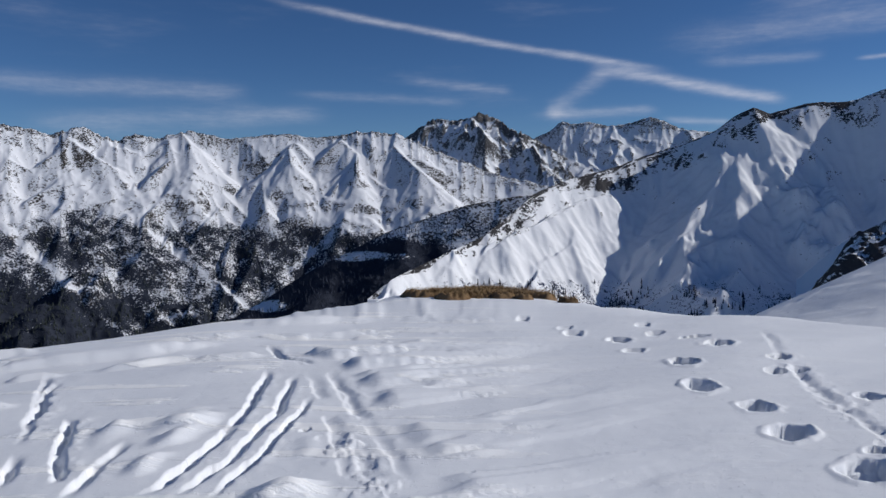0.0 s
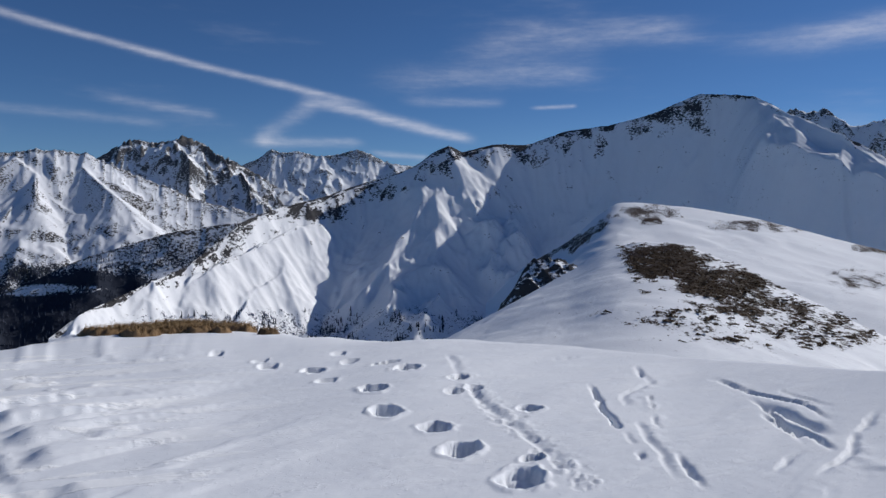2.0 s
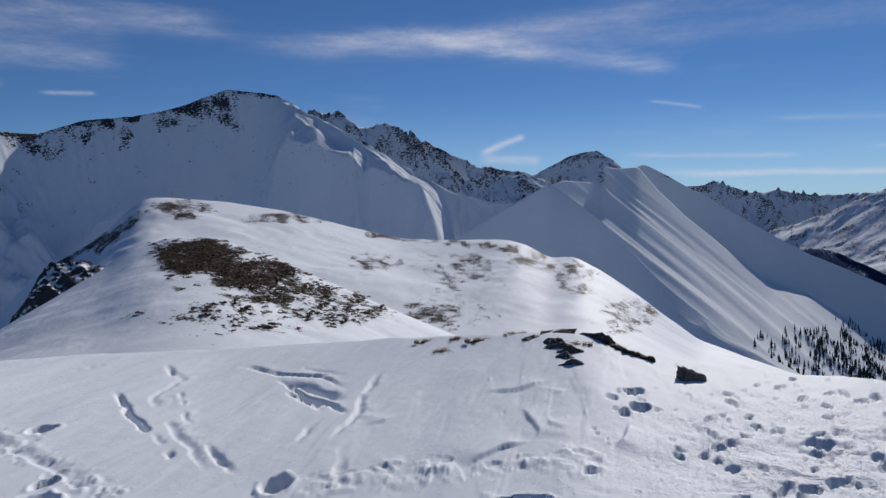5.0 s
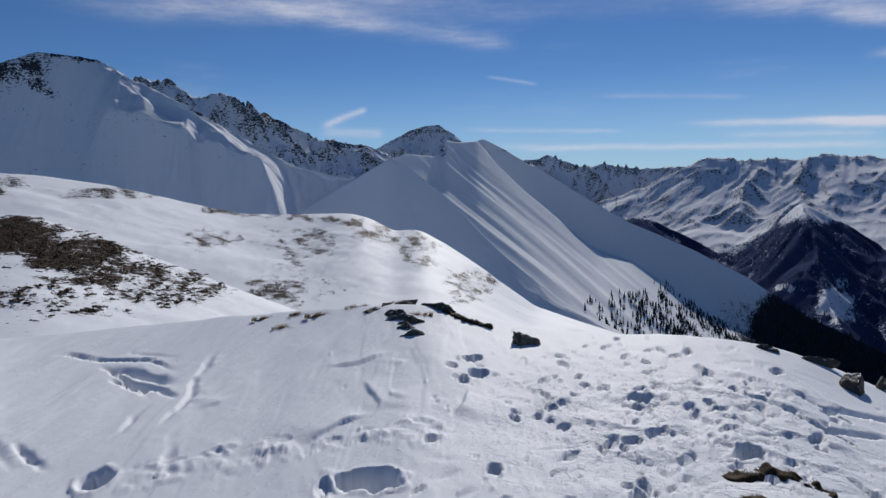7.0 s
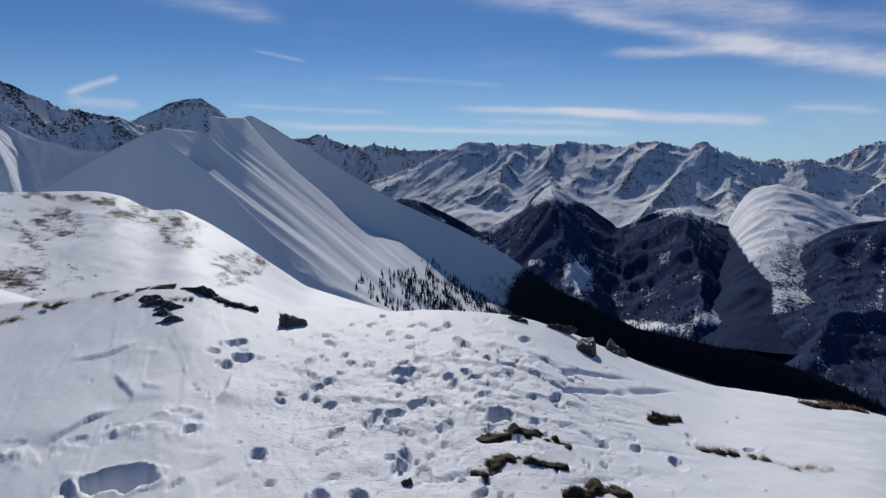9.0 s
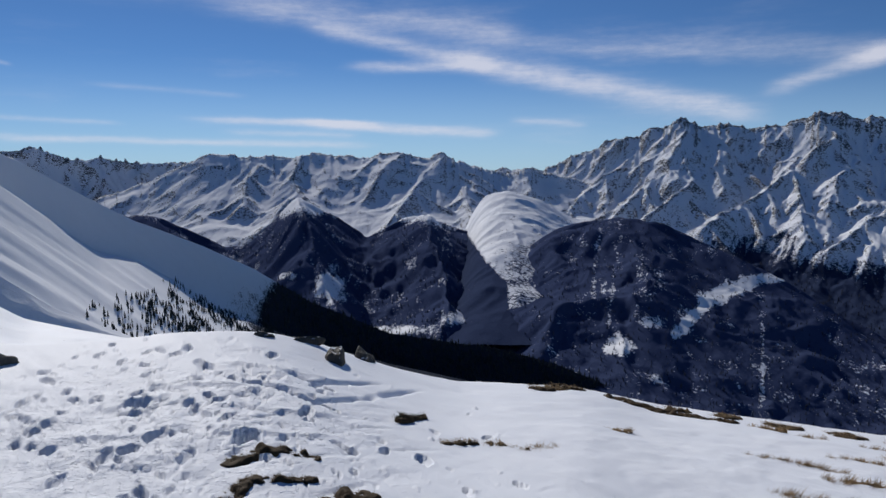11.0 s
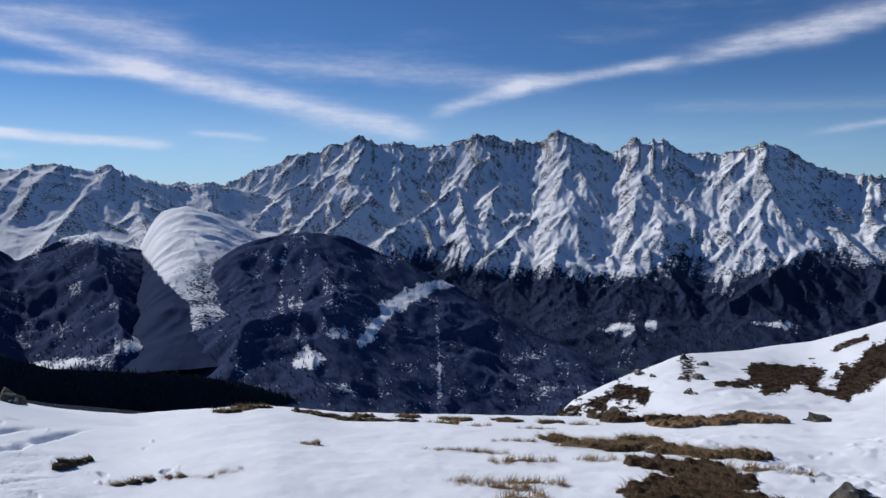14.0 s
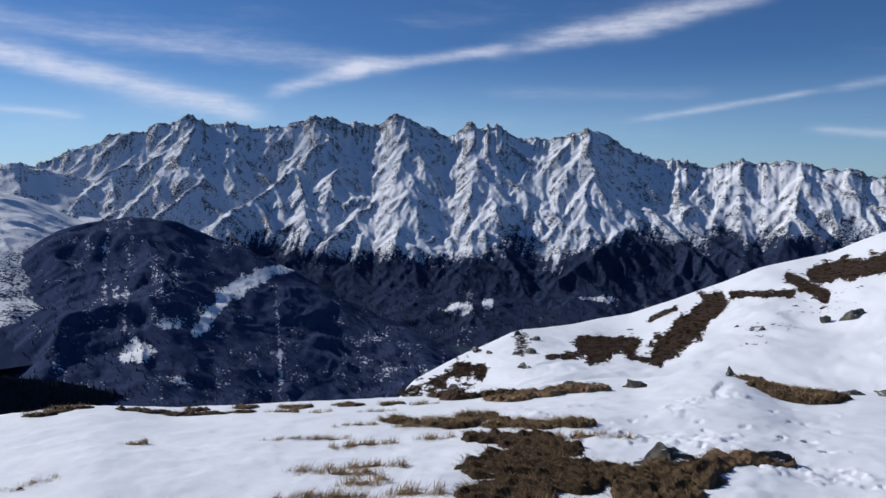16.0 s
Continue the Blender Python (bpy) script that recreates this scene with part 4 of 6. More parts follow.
# ski and sledge tracks: width, depth, rim, then the line
TRACKS = [
    (0.17, 0.11, 0.05, [(-1.66, 6.9), (-1.51, 5.52), (-1.47, 4.8), (-1.55, 4.35), (-1.6, 3.68)]), (0.16, 0.09, 0.05, [(-1.34, 6.65), (-1.3, 6.07), (-1.26, 5.2), (-1.3, 4.44), (-1.4, 3.66)]),
    (0.12, 0.09, 0.06, [(-1.07, 5.89), (-1.09, 4.99), (-1.12, 4.44), (-1.22, 3.65)]), (0.18, 0.12, 0.06, [(-3.11, 6.08), (-2.65, 5.04), (-2.39, 4.43), (-2.1, 3.78)]),
    (0.2, 0.12, 0.05, [(-2.1, 4.79), (-2.09, 4.41), (-2.05, 4.02), (-1.98, 3.7)]), (0.2, 0.12, 0.05, [(-2.72, 4.57), (-2.6, 4.25), (-2.45, 3.89)]),
    (0.2, 0.09, 0.05, [(-3.62, 7.23), (-3.46, 6.35), (-3.15, 5.56), (-2.99, 4.78)]), (0.22, 0.02, 0.03, [(-1.12, 6.92), (-0.77, 5.89), (-0.49, 4.92), (-0.3, 4.33), (-0.15, 3.87)]),
    (0.25, 0.02, 0.03, [(-1.26, 6.78), (-0.83, 5.36), (-0.62, 4.44), (-0.47, 3.72)]), (0.2, 0.07, 0.05, [(-2.02, 8.42), (-1.65, 7.5), (-1.42, 7.35), (-1.25, 7.05)]),
]
TRACKS_B = [
    (0.09, 0.09, 0.03, [(4.57, 6.5), (4.18, 5.73), (3.71, 4.78), (3.33, 3.96), (3.17, 3.59)]), (0.09, 0.08, 0.03, [(3.71, 4.14), (3.48, 3.73), (3.3, 3.33)]),
    (0.12, 0.02, 0.05, [(5.65, 7.2), (5.25, 6.31), (4.53, 5.85), (4.07, 5.02), (3.57, 4.14), (3.26, 3.48)]), (0.12, 0.1, 0.05, [(6.0, 6.3), (5.95, 6.11), (5.68, 5.25), (5.6, 4.53)]),
    (0.24, 0.13, 0.05, [(5.49, 5.13), (5.13, 4.38), (4.87, 3.78)]), (0.17, 0.12, 0.06, [(5.1, 4.55), (4.63, 3.78)]), (0.07, 0.05, 0.02, [(6.01, 5.34), (5.67, 4.4)]),
    (0.12, 0.035, 0.06, [(5.9, 4.2), (5.2, 3.8), (4.54, 3.43), (3.93, 3.17)]), (0.08, 0.04, 0.05, [(4.51, 3.7), (4.14, 3.53), (3.74, 3.35)]), (0.16, 0.05, 0.03, [(4.0, 3.1), (3.7, 2.85), (3.36, 2.58)]),
]
TRACKS_C = [
    (0.1, 0.06, 0.04, [(3.65, 1.3), (3.96, 1.1)]), (0.12, 0.07, 0.03, [(3.96, 1.42), (4.07, 1.14)]),
    (0.1, 0.06, 0.05, [(3.47, 1.17), (3.85, 1.01)]), (0.16, 0.08, 0.05, [(6.02, -0.06), (5.96, -0.44), (5.64, -0.81), (6.07, -1.24), (7.07, -2.09)]),
    (0.14, 0.09, 0.05, [(6.46, -0.47), (6.39, -0.69), (6.21, -0.89), (6.53, -1.24), (6.92, -1.64)]), (0.14, 0.08, 0.05, [(5.96, -0.32), (5.77, -0.59), (5.62, -0.85)]),
    (0.1, 0.05, 0.04, [(6.2, 0.12), (5.56, -0.23), (5.14, -0.57)]), (0.08, 0.05, 0.03, [(7.12, -0.76), (7.06, -1.24), (7.02, -1.71)]),
    (0.25, 0.03, 0.0, [(2.6, -9.3), (2.3, -7.6), (3.3, -6.3), (4.6, -6.0)]),
]
TRACKS_D = [
    (0.2, 0.02, 0.045, [(4.05, 9.03), (3.51, 7.47), (3.17, 6.18), (3.04, 5.37), (2.88, 4.63), (2.75, 3.97), (2.71, 3.74)]),
    (0.1, 0.05, 0.03, [(5.83, 7.38), (5.35, 6.66), (5.2, 6.11), (5.33, 5.99)]),
    (0.08, 0.1, 0.05, [(5.94, 6.29), (5.92, 5.87), (5.67, 5.31), (5.7, 4.47)]),
    (0.09, 0.12, 0.05, [(5.55, 5.29), (4.94, 4.34), (4.8, 3.92), (4.54, 3.48)]),
    (0.07, 0.1, 0.04, [(5.13, 4.72), (4.71, 4.03), (4.52, 3.73)]),
    (0.06, 0.07, 0.03, [(6.05, 5.39), (5.58, 4.68), (5.25, 4.13)]),
    (0.05, 0.03, 0.05, [(4.88, 8.12), (5.24, 8.16), (5.75, 8.25)]),
    (0.06, 0.03, 0.06, [(4.23, 5.0), (4.64, 5.6), (3.91, 4.53)]),
    (0.12, 0.03, 0.08, [(-3.92, 7.16), (-3.26, 5.74), (-2.82, 4.7)]),
    (0.2, 0.015, 0.035, [(-1.05, 6.78), (-0.68, 5.53), (-0.49, 4.92)]),
    (0.22, 0.015, 0.035, [(-0.65, 4.93), (-0.42, 4.14), (-0.26, 3.71)]),
    (0.18, 0.015, 0.045, [(3.4, 7.06), (3.06, 5.91), (2.93, 5.25), (2.9, 4.71)]),
    (0.12, 0.05, 0.05, [(-1.88, 7.84), (-1.53, 7.34), (-1.34, 7.5)]),
]
# churned trails: width, height of the lumps, lumps, then the line
CHURNED = [
    (0.30, 0.008, 90, [(3.37, 2.81), (3.46, 2.69), (3.56, 2.6), (3.7, 2.44), (3.81, 2.31), (3.89, 2.08), (4.05, 1.93), (4.15, 1.74), (4.29, 1.62), (4.47, 1.41)]),
    (0.16, 0.009, 90, [(4.05, 9.03), (3.51, 7.47), (3.17, 6.18), (3.04, 5.37), (2.88, 4.63), (2.75, 3.97), (2.71, 3.74)]),
    (0.14, 0.008, 50, [(-0.71, 4.79), (-0.49, 4.14), (-0.35, 3.71)]),
    (0.14, 0.008, 50, [(3.4, 7.06), (3.06, 5.91), (2.93, 5.25), (2.9, 4.71)]),
    (0.22, 0.012, 40, [(5.62, -0.34), (6.17, -0.54), (6.53, -0.74)]),
    (0.30, 0.010, 110, [(4.16, -6.24), (3.0, -5.62), (2.43, -5.42), (1.95, -5.27), (1.71, -5.81)]),
    (0.25, 0.012, 60, [(2.35, -6.33), (2.37, -7.22), (2.09, -8.06)]),
    (0.30, 0.008, 60, [(1.56, -5.19), (1.19, -5.11), (0.72, -5.27)]),
]


def stamp(X, Y, Z, x, y, head, length, width, depth, seed, ragged=0.75):
    """Press one boot hole into the snow: a steep broken wall on one side, a ramp on the other."""
    rr, cc = np.nonzero((np.abs(X - x) < length) & (np.abs(Y - y) < length))
    if len(rr) == 0:
        return
    dx, dy = X[rr, cc] - x, Y[rr, cc] - y
    a = radians(head)
    u, v = (dx * math.sin(a) + dy * math.cos(a)) / (length / 2), (dx * math.cos(a) - dy * math.sin(a)) / (width / 2)
    turn = 1.7 * seed
    corner = np.maximum.reduce([(u * math.cos(turn + k) + v * math.sin(turn + k)) * (0.85 + 0.3 * ((seed * 7 + k * 5) % 4) / 3) for k in (0.0, 1.2, 2.3, 3.4, 4.7)])
    oval = (np.abs(u) ** 2.4 + np.abs(v) ** 2.4) ** (1 / 2.4)
    q = 0.55 * corner + 0.45 * oval + ragged * fractal(dx * 11 + x * 7, dy * 11, 4, seed)
    floor = np.clip(0.75 + 0.5 * (u * math.cos(turn) + v * math.sin(turn)), 0.3, 1.2)
    Z[rr, cc] += -depth * floor * (1 - smooth((q - 0.8) / 0.12)) * (0.9 + 0.35 * fractal(dx * 30, dy * 30 + x, 3, seed + 5)) + 0.14 * depth * np.exp(-((q - 1.15) / 0.14) ** 2) * np.clip(1.3 * fractal(dx * 9 + x, dy * 9, 3, seed + 8) + 0.5, 0, 2)


def groove(X, Y, Z, width, depth, rim, line, seed):
    """Cut one track along a line of points: a crisp wall, a flat floor, and crumbs along the other side."""
    p = np.array(line)
    rr, cc = np.nonzero((X > p[:, 0].min() - 0.4) & (X < p[:, 0].max() + 0.4) & (Y > p[:, 1].min() - 0.4) & (Y < p[:, 1].max() + 0.4))
    if len(rr) == 0:
        return
    x, y = X[rr, cc], Y[rr, cc]
    best, side, end = np.full(len(x), 9.0), np.zeros(len(x)), np.ones(len(x))
    total = np.hypot(*np.diff(p, axis=0).T)
    run = np.concatenate([[0], np.cumsum(total)])
    for k, ((x0, y0), (x1, y1)) in enumerate(zip(p[:-1], p[1:])):
        L2 = (x1 - x0) ** 2 + (y1 - y0) ** 2
        t = np.clip(((x - x0) * (x1 - x0) + (y - y0) * (y1 - y0)) / L2, 0, 1)
        d = np.hypot(x - x0 - t * (x1 - x0), y - y0 - t * (y1 - y0))
        s = ((x - x0) * (y1 - y0) - (y - y0) * (x1 - x0)) / math.sqrt(L2)
        at = run[k] + t * total[k]
        near = d < best
        side, end, best = np.where(near, s, side), np.where(near, np.minimum(at, run[-1] - at), end), np.minimum(d, best)
    side = np.where(np.abs(side) > best, np.sign(side) * best, side) + 0.09 * fractal(x * 2.2, y * 2.2, 4, seed) + 0.035 * fractal(x * 11, y * 11, 4, seed + 2)
    d = np.where(best > width * 1.5, best, np.abs(side))
    fade = smooth(end / 0.6)
    broken = smooth((fractal(x * 1.6 + seed, y * 1.6, 3, seed + 4) + 0.2) / 0.15) * fade
    cut = smooth((side + width * 0.5) / (width * 0.75)) * (1 - smooth((side - width * 0.42) / 0.018))
    crumbs = np.maximum(0, fractal(x * 13, y * 13, 3, seed + 6) + 0.1)
    ledge = np.exp(-((side + width * 0.75) / (0.03 + 0.25 * width)) ** 2)
    Z[rr, cc] += np.where(best < width * 1.6 + 0.08, broken * (-depth * cut + rim * crumbs * 0.9 * ledge), 0)


# wind ledges: height and the line of the edge; the snow falls off to the right of it
LEDGES = [
    (0.03, [(3.93, 2.12), (4.23, 2.05), (4.47, 1.92)]), (0.022, [(5.03, 2.28), (4.9, 2.19), (4.61, 1.95), (4.47, 1.91)]), (0.025, [(5.23, 2.72), (5.33, 2.5), (5.65, 2.31)]), (0.025, [(5.32, 2.15), (5.52, 2.11)]),
    (0.018, [(4.89, 2.03), (4.75, 1.94), (4.76, 1.78)]), (0.03, [(5.17, 1.52), (4.85, 1.45), (4.57, 1.44)]), (0.02, [(3.71, 2.56), (3.87, 2.49)]), (0.02, [(4.34, 3.24), (4.48, 3.12), (4.66, 3.09)]),
    (0.02, [(6.1, 0.3), (5.9, -0.2), (5.85, -0.9)]), (0.02, [(5.5, 0.1), (5.3, -0.5), (5.3, -1.0)]), (0.018, [(6.6, -0.1), (6.4, -0.7), (6.45, -1.3)]), (0.018, [(4.9, 0.0), (4.8, -0.5), (4.9, -0.9)]),
    (0.018, [(5.0, 0.8), (4.9, 0.3), (5.0, 0.0)]), (0.025, [(5.7, 0.6), (5.6, 0.1)]), (0.025, [(4.5, 0.5), (4.4, 0.1)]),
]


def ledge(X, Y, Z, high, line, seed):
    """Raise the snow to the left of a line in a thin slab with a broken edge."""
    p = np.array(line)
    rr, cc = np.nonzero((X > p[:, 0].min() - 0.5) & (X < p[:, 0].max() + 0.5) & (Y > p[:, 1].min() - 0.5) & (Y < p[:, 1].max() + 0.5))
    if len(rr) == 0:
        return
    x, y = X[rr, cc], Y[rr, cc]
    best, side, end = np.full(len(x), 9.0), np.zeros(len(x)), np.zeros(len(x))
    total = np.hypot(*np.diff(p, axis=0).T)
    run = np.concatenate([[0], np.cumsum(total)])
    for k, ((x0, y0), (x1, y1)) in enumerate(zip(p[:-1], p[1:])):
        t = np.clip(((x - x0) * (x1 - x0) + (y - y0) * (y1 - y0)) / total[k] ** 2, 0, 1)
        d = np.hypot(x - x0 - t * (x1 - x0), y - y0 - t * (y1 - y0))
        s = ((x - x0) * (y1 - y0) - (y - y0) * (x1 - x0)) / total[k]
        at = run[k] + t * total[k]
        near = d < best
        side, end, best = np.where(near, np.sign(s) * d, side), np.where(near, np.minimum(at, run[-1] - at), end), np.minimum(d, best)
    side = side + 0.03 * fractal(x * 6, y * 6, 4, seed)
    Z[rr, cc] += high * smooth(end / 0.2) * (1 - smooth((side + 0.01) / 0.03)) * np.exp(np.minimum(side, 0) / 0.16)


def build_ground():
    az = np.concatenate([np.arange(-36, 58, 0.148), np.arange(58, 116, 0.1), np.arange(116, 180, 0.148), np.arange(182, 324.1, 2.0)])
    down = np.concatenate([np.arange(75, 28, -1.5), np.arange(28, 19.5, -0.13), np.arange(19.5, 11.4, -0.085), np.arange(11.4, 8.2, -0.11)])
    r = 1.6 / np.tan(np.radians(down))
    r = np.concatenate([[0.02], r, r[-1] * np.geomspace(1.03, 430, 60)])
    A, R = np.meshgrid(az, r)
    Z = hill_height(np.where(A > 300, A - 360, A), R)
    X, Y = R * np.sin(np.radians(A)), R * np.cos(np.radians(A))
    Z = Z + np.exp(-np.maximum(R - 25, 0) / 30) * snow_noise(X, Y)
    Z += 0.05 * np.exp(-(((X - 5.3) / 1.6) ** 2 + ((Y - 0.0) / 1.4) ** 2)) * fractal(X * 5, Y * 5, 4, 77)
    rng = np.random.default_rng(5)
    for k, (high, line) in enumerate(LEDGES):
        ledge(X, Y, Z, high, line, 900 + k)
    for k, (x, y, head, length, width, depth) in enumerate(TRAIL_A + TRAIL_B):
        stamp(X, Y, Z, x, y, head, length * 1.05, width * 1.05, depth * 1.1, k, 0.4)
    for k, (x, y, head, length, width, depth) in enumerate(SINGLES):
        stamp(X, Y, Z, x, y, head, length * (0.8 if depth > 0.11 else 0.6), width * (0.8 if depth > 0.11 else 0.55), depth * (0.9 if depth > 0.11 else 0.5), 60 + k, 0.9)
    for k in range(330):
        x, y = rng.normal(5.2, 1.05), rng.normal(0.15, 0.8)
        if math.hypot(x, y) > 3.2:
            size = 0.025 + 0.07 * rng.random() ** 2.5
            stamp(X, Y, Z, x, y, rng.uniform(60, 125), size * rng.uniform(1.2, 3.2), size, size * rng.uniform(0.35, 0.8), 100 + k, 1.0)
    for k in range(260):
        x, y = rng.normal(5.2, 1.2), rng.normal(0.0, 0.9)
        size = 0.02 + 0.025 * rng.random() ** 2
        stamp(X, Y, Z, x, y, rng.uniform(0, 180), size * 1.4, size, -size * rng.uniform(0.3, 0.6), 700 + k)
    for k in range(60):
        x, y = rng.normal(1.2, 0.9), rng.normal(-5.2, 1.4)
        stamp(X, Y, Z, x, y, rng.uniform(0, 180), 0.11, 0.06, rng.uniform(0.015, 0.03), 400 + k, 1.0)
    for k, (width, depth, rim, line) in enumerate(TRACKS + TRACKS_B + TRACKS_C + TRACKS_D):
        groove(X, Y, Z, width * (0.52 if k < len(TRACKS) else 0.65), depth * 0.7, rim * 0.5, line, 300 + k)
    for width, high, count, line in CHURNED:
        for k in range(count):
            t = rng.random() * (len(line) - 1)
            (x0, y0), (x1, y1) = line[int(t)], line[int(t) + 1]
            x, y = x0 + (x1 - x0) * (t % 1) + rng.normal(0, width / 3), y0 + (y1 - y0) * (t % 1) + rng.normal(0, width / 3)
            size = rng.uniform(0.04, 0.13)
            stamp(X, Y, Z, x, y, rng.uniform(0, 180), size * 1.5, size, high * rng.uniform(0.5, 1.3) * (1 if k % 3 == 0 else -1), 1000 + k, 1.0)
    for k in range(55):
        x, y, a = rng.normal(5.4, 0.9), rng.normal(-0.4, 0.7), radians(rng.normal(150, 14))
        long = rng.uniform(0.1, 0.45)
        groove(X, Y, Z, rng.uniform(0.02, 0.05), rng.uniform(0.012, 0.035), 0.02, [(x - long * math.sin(a), y - long * math.cos(a)), (x + 0.04, y), (x + long * math.sin(a), y + long * math.cos(a))], 1200 + k)
    SITES["ground"] = (A, R, X, Y, Z, {})
    return grid_mesh("ground", X, Y, Z, M_SNOW, {"heath": np.zeros_like(Z), "trodden": np.clip(1.6 * np.exp(-(((X - 5.3) / 1.5) ** 2 + (Y / 1.15) ** 2)) - 0.15, 0, 1) * np.clip(1.0 + 2.2 * fractal(X * 1.6, Y * 1.6, 4, 78), 0, 1), "loose": 0.12 + 0.88 * smooth((1.8 - X) / 3.0) * smooth((Y - 1.5) / 2.0)})


tagged(build_ground(), "wind-packed snow on a rounded hilltop", "ground", kind="structure")

tagged(massif(
    "heath_knoll", M_HILL,
    [(18, -13), (23.7, -9.4), (27, -7.6), (29.9, -5.95), (33.4, -3.85), (35.1, -2.65), (37.8, -1.9), (40.9, -2.1), (44.4, -3.4), (47.5, -4.9), (50.5, -6.2), (53.5, -7.6), (57.5, -9.3), (62, -11.2), (66, -13.5)],
    -13.5, 16, [(18, 26), (35, 42), (50, 40), (66, 34)], 31, step=0.11, size=7, relief=0.8, keep=0.7, jag=0.05, power=0.9, metric=True, soft=2.5,
    heath=lambda A, E, s: np.maximum.reduce([0.8 * blob(A, E, 39, -3.4, 4.6, 2.2), 0.74 * blob(A, E, 43, -4.7, 5.0, 2.2), 0.55 * blob(A, E, 46.5, -6.2, 5.2, 1.8), 0.36 * blob(A, E, 42.5, -7.6, 9.1, 2.2), 0.38 * blob(A, E, 50, -7.6, 5.2, 2.1)]) + 0.65 * fractal(A * 1.3 + E * 1.0, E * 2.6, 5, 88)),
    "snowy knoll with a patch of bare brown heath", "hill")

tagged(massif(
    "crag", M_CRAG,
    [(26.5, -8.5), (28.2, -5.6), (29, -3.9), (30, -3.45), (31.5, -3.4), (32.6, -3.7), (34.5, -4.8)],
    -9, 48, 58, 34, step=0.06, size=4, relief=2.5, jag=0.2, power=1.0, bare=0.45),
    "small dark crag behind a snow ridge", "crag")

tagged(massif(
    "snow_shoulder", M_HILL,
    [(26, -7), (28.8, -4.17), (30.6, -3.1), (32.6, -1.84), (34.5, 0.01), (35.8, 0.93), (37.3, 0.98), (41.3, 0.63), (45.7, -0.1), (51, -1.5), (54.6, -2.35), (57.2, -2.5), (62.6, -2.5), (64.1, -2.85), (66.2, -3.95), (68, -3.85), (70.1, -4.95), (72.8, -6.75),
     (74.6, -8.1), (77.2, -9.9), (81.2, -11.2), (84.8, -12.2), (90, -14)],
    [(26, -10), (60, -13), (90, -16)], [(26, 60), (60, 50), (90, 40)], [(26, 110), (35, 130), (60, 140), (70, 120), (90, 80)], 32, step=0.18, size=16, relief=1.8, keep=0.7, jag=0.05, power=0.8, metric=True, soft=2.0,
    heath=lambda A, E, s: np.maximum.reduce([0.6 * blob(A, E, 37.5, 0.2, 3.6, 0.9), 0.42 * blob(A, E, 52.2, -4.3, 3.4, 1.1), 0.43 * blob(A, E, 59.5, -4.8, 3.0, 2.2), 0.43 * blob(A, E, 57.5, -8.2, 5.0, 2.0), 0.46 * blob(A, E, 64.8, -4.2, 3.4, 1.0), 0.46 * blob(A, E, 68.2, -5.6, 2.2, 2.0),
                                             0.44 * blob(A, E, 46, -0.7, 5.5, 0.6), 0.42 * blob(A, E, 72, -8.2, 3.2, 1.8), 0.44 * streak(A, E, 52, -1.9, 66, -3.6, 0.45), 0.62 * streak(A, E, 29.5, -3.9, 33.0, -1.6, 0.5), 0.55 * streak(A, E, 32.5, -2.6, 35.2, -0.3, 0.5)]) + 0.75 * fractal(A * 1.4 + 0.8 * E, E * 2.4, 5, 87)),
    "broad snow shoulder with tufts of dry grass", "hill")

tagged(massif(
    "snow_bank", M_HILL,
    [(139, -19), (140.0, -17.7), (141.4, -16.2), (145, -14.4), (149.5, -12.4), (153.9, -11.8), (158.2, -10.75), (161.5, -9.5), (164.3, -8.3), (167.3, -6.9), (171.6, -5.6), (175.5, -3.7), (182, -1), (190, 1)],
    -21, 10.5, [(139, 17), (150, 22), (165, 28), (190, 40)], 33, step=0.12, size=6, relief=1.0, keep=0.7, jag=0.12, power=0.9, metric=True, soft=2.5,
    heath=lambda A, E, s: np.maximum.reduce([0.95 * streak(A, E, 145.2, -15.4, 146.6, -15.5, 0.75), 0.95 * streak(A, E, 154.7, -13.2, 158.0, -13.1, 0.85), 0.9 * streak(A, E, 155.2, -14.3, 156.4, -13.8, 0.5), 1.0 * streak(A, E, 160.4, -13.4, 164.3, -9.5, 1.05),
                                             0.85 * streak(A, E, 165.4, -8.95, 169.2, -8.6, 0.34), 1.0 * streak(A, E, 170.8, -7.2, 178.0, -5.2, 0.85), 0.8 * streak(A, E, 169.2, -7.6, 171.2, -8.6, 0.55), 0.7 * streak(A, E, 151.8, -14.3, 154.4, -14.0, 0.3), 0.6 * streak(A, E, 158.2, -13.9, 160.2, -14.3, 0.35),
                                             0.5 * blob(A, E, 149.9, -13.3, 0.9, 1.3), 0.62 * streak(A, E, 140.5, -17.2, 143.6, -16.4, 0.6), 0.28 * streak(A, E, 166.5, -12.0, 173.5, -8.0, 1.1), 0.7 * streak(A, E, 159.6, -11.2, 161.4, -10.2, 0.25)]) + 0.3 * fractal(A * 1.6, E * 2.2, 5, 89)
    + smooth((149.5 - A) / 4) * (0.12 + 1.9 * fractal(A * 1.3 + E * 1.2, E * 1.7 - A * 0.5, 5, 95))),
    "steep snow bank with dark bare patches", "hill")

# ---- things on the near hill ----


def part(name, me, mat, parent, label=""):
    """Link a mesh as one part of a thing."""
    if mat and not me.materials:
        me.materials.append(mat)
    ob = new(name, me)
    ob.parent = parent
    if label:
        tagged(ob, label)
    return ob


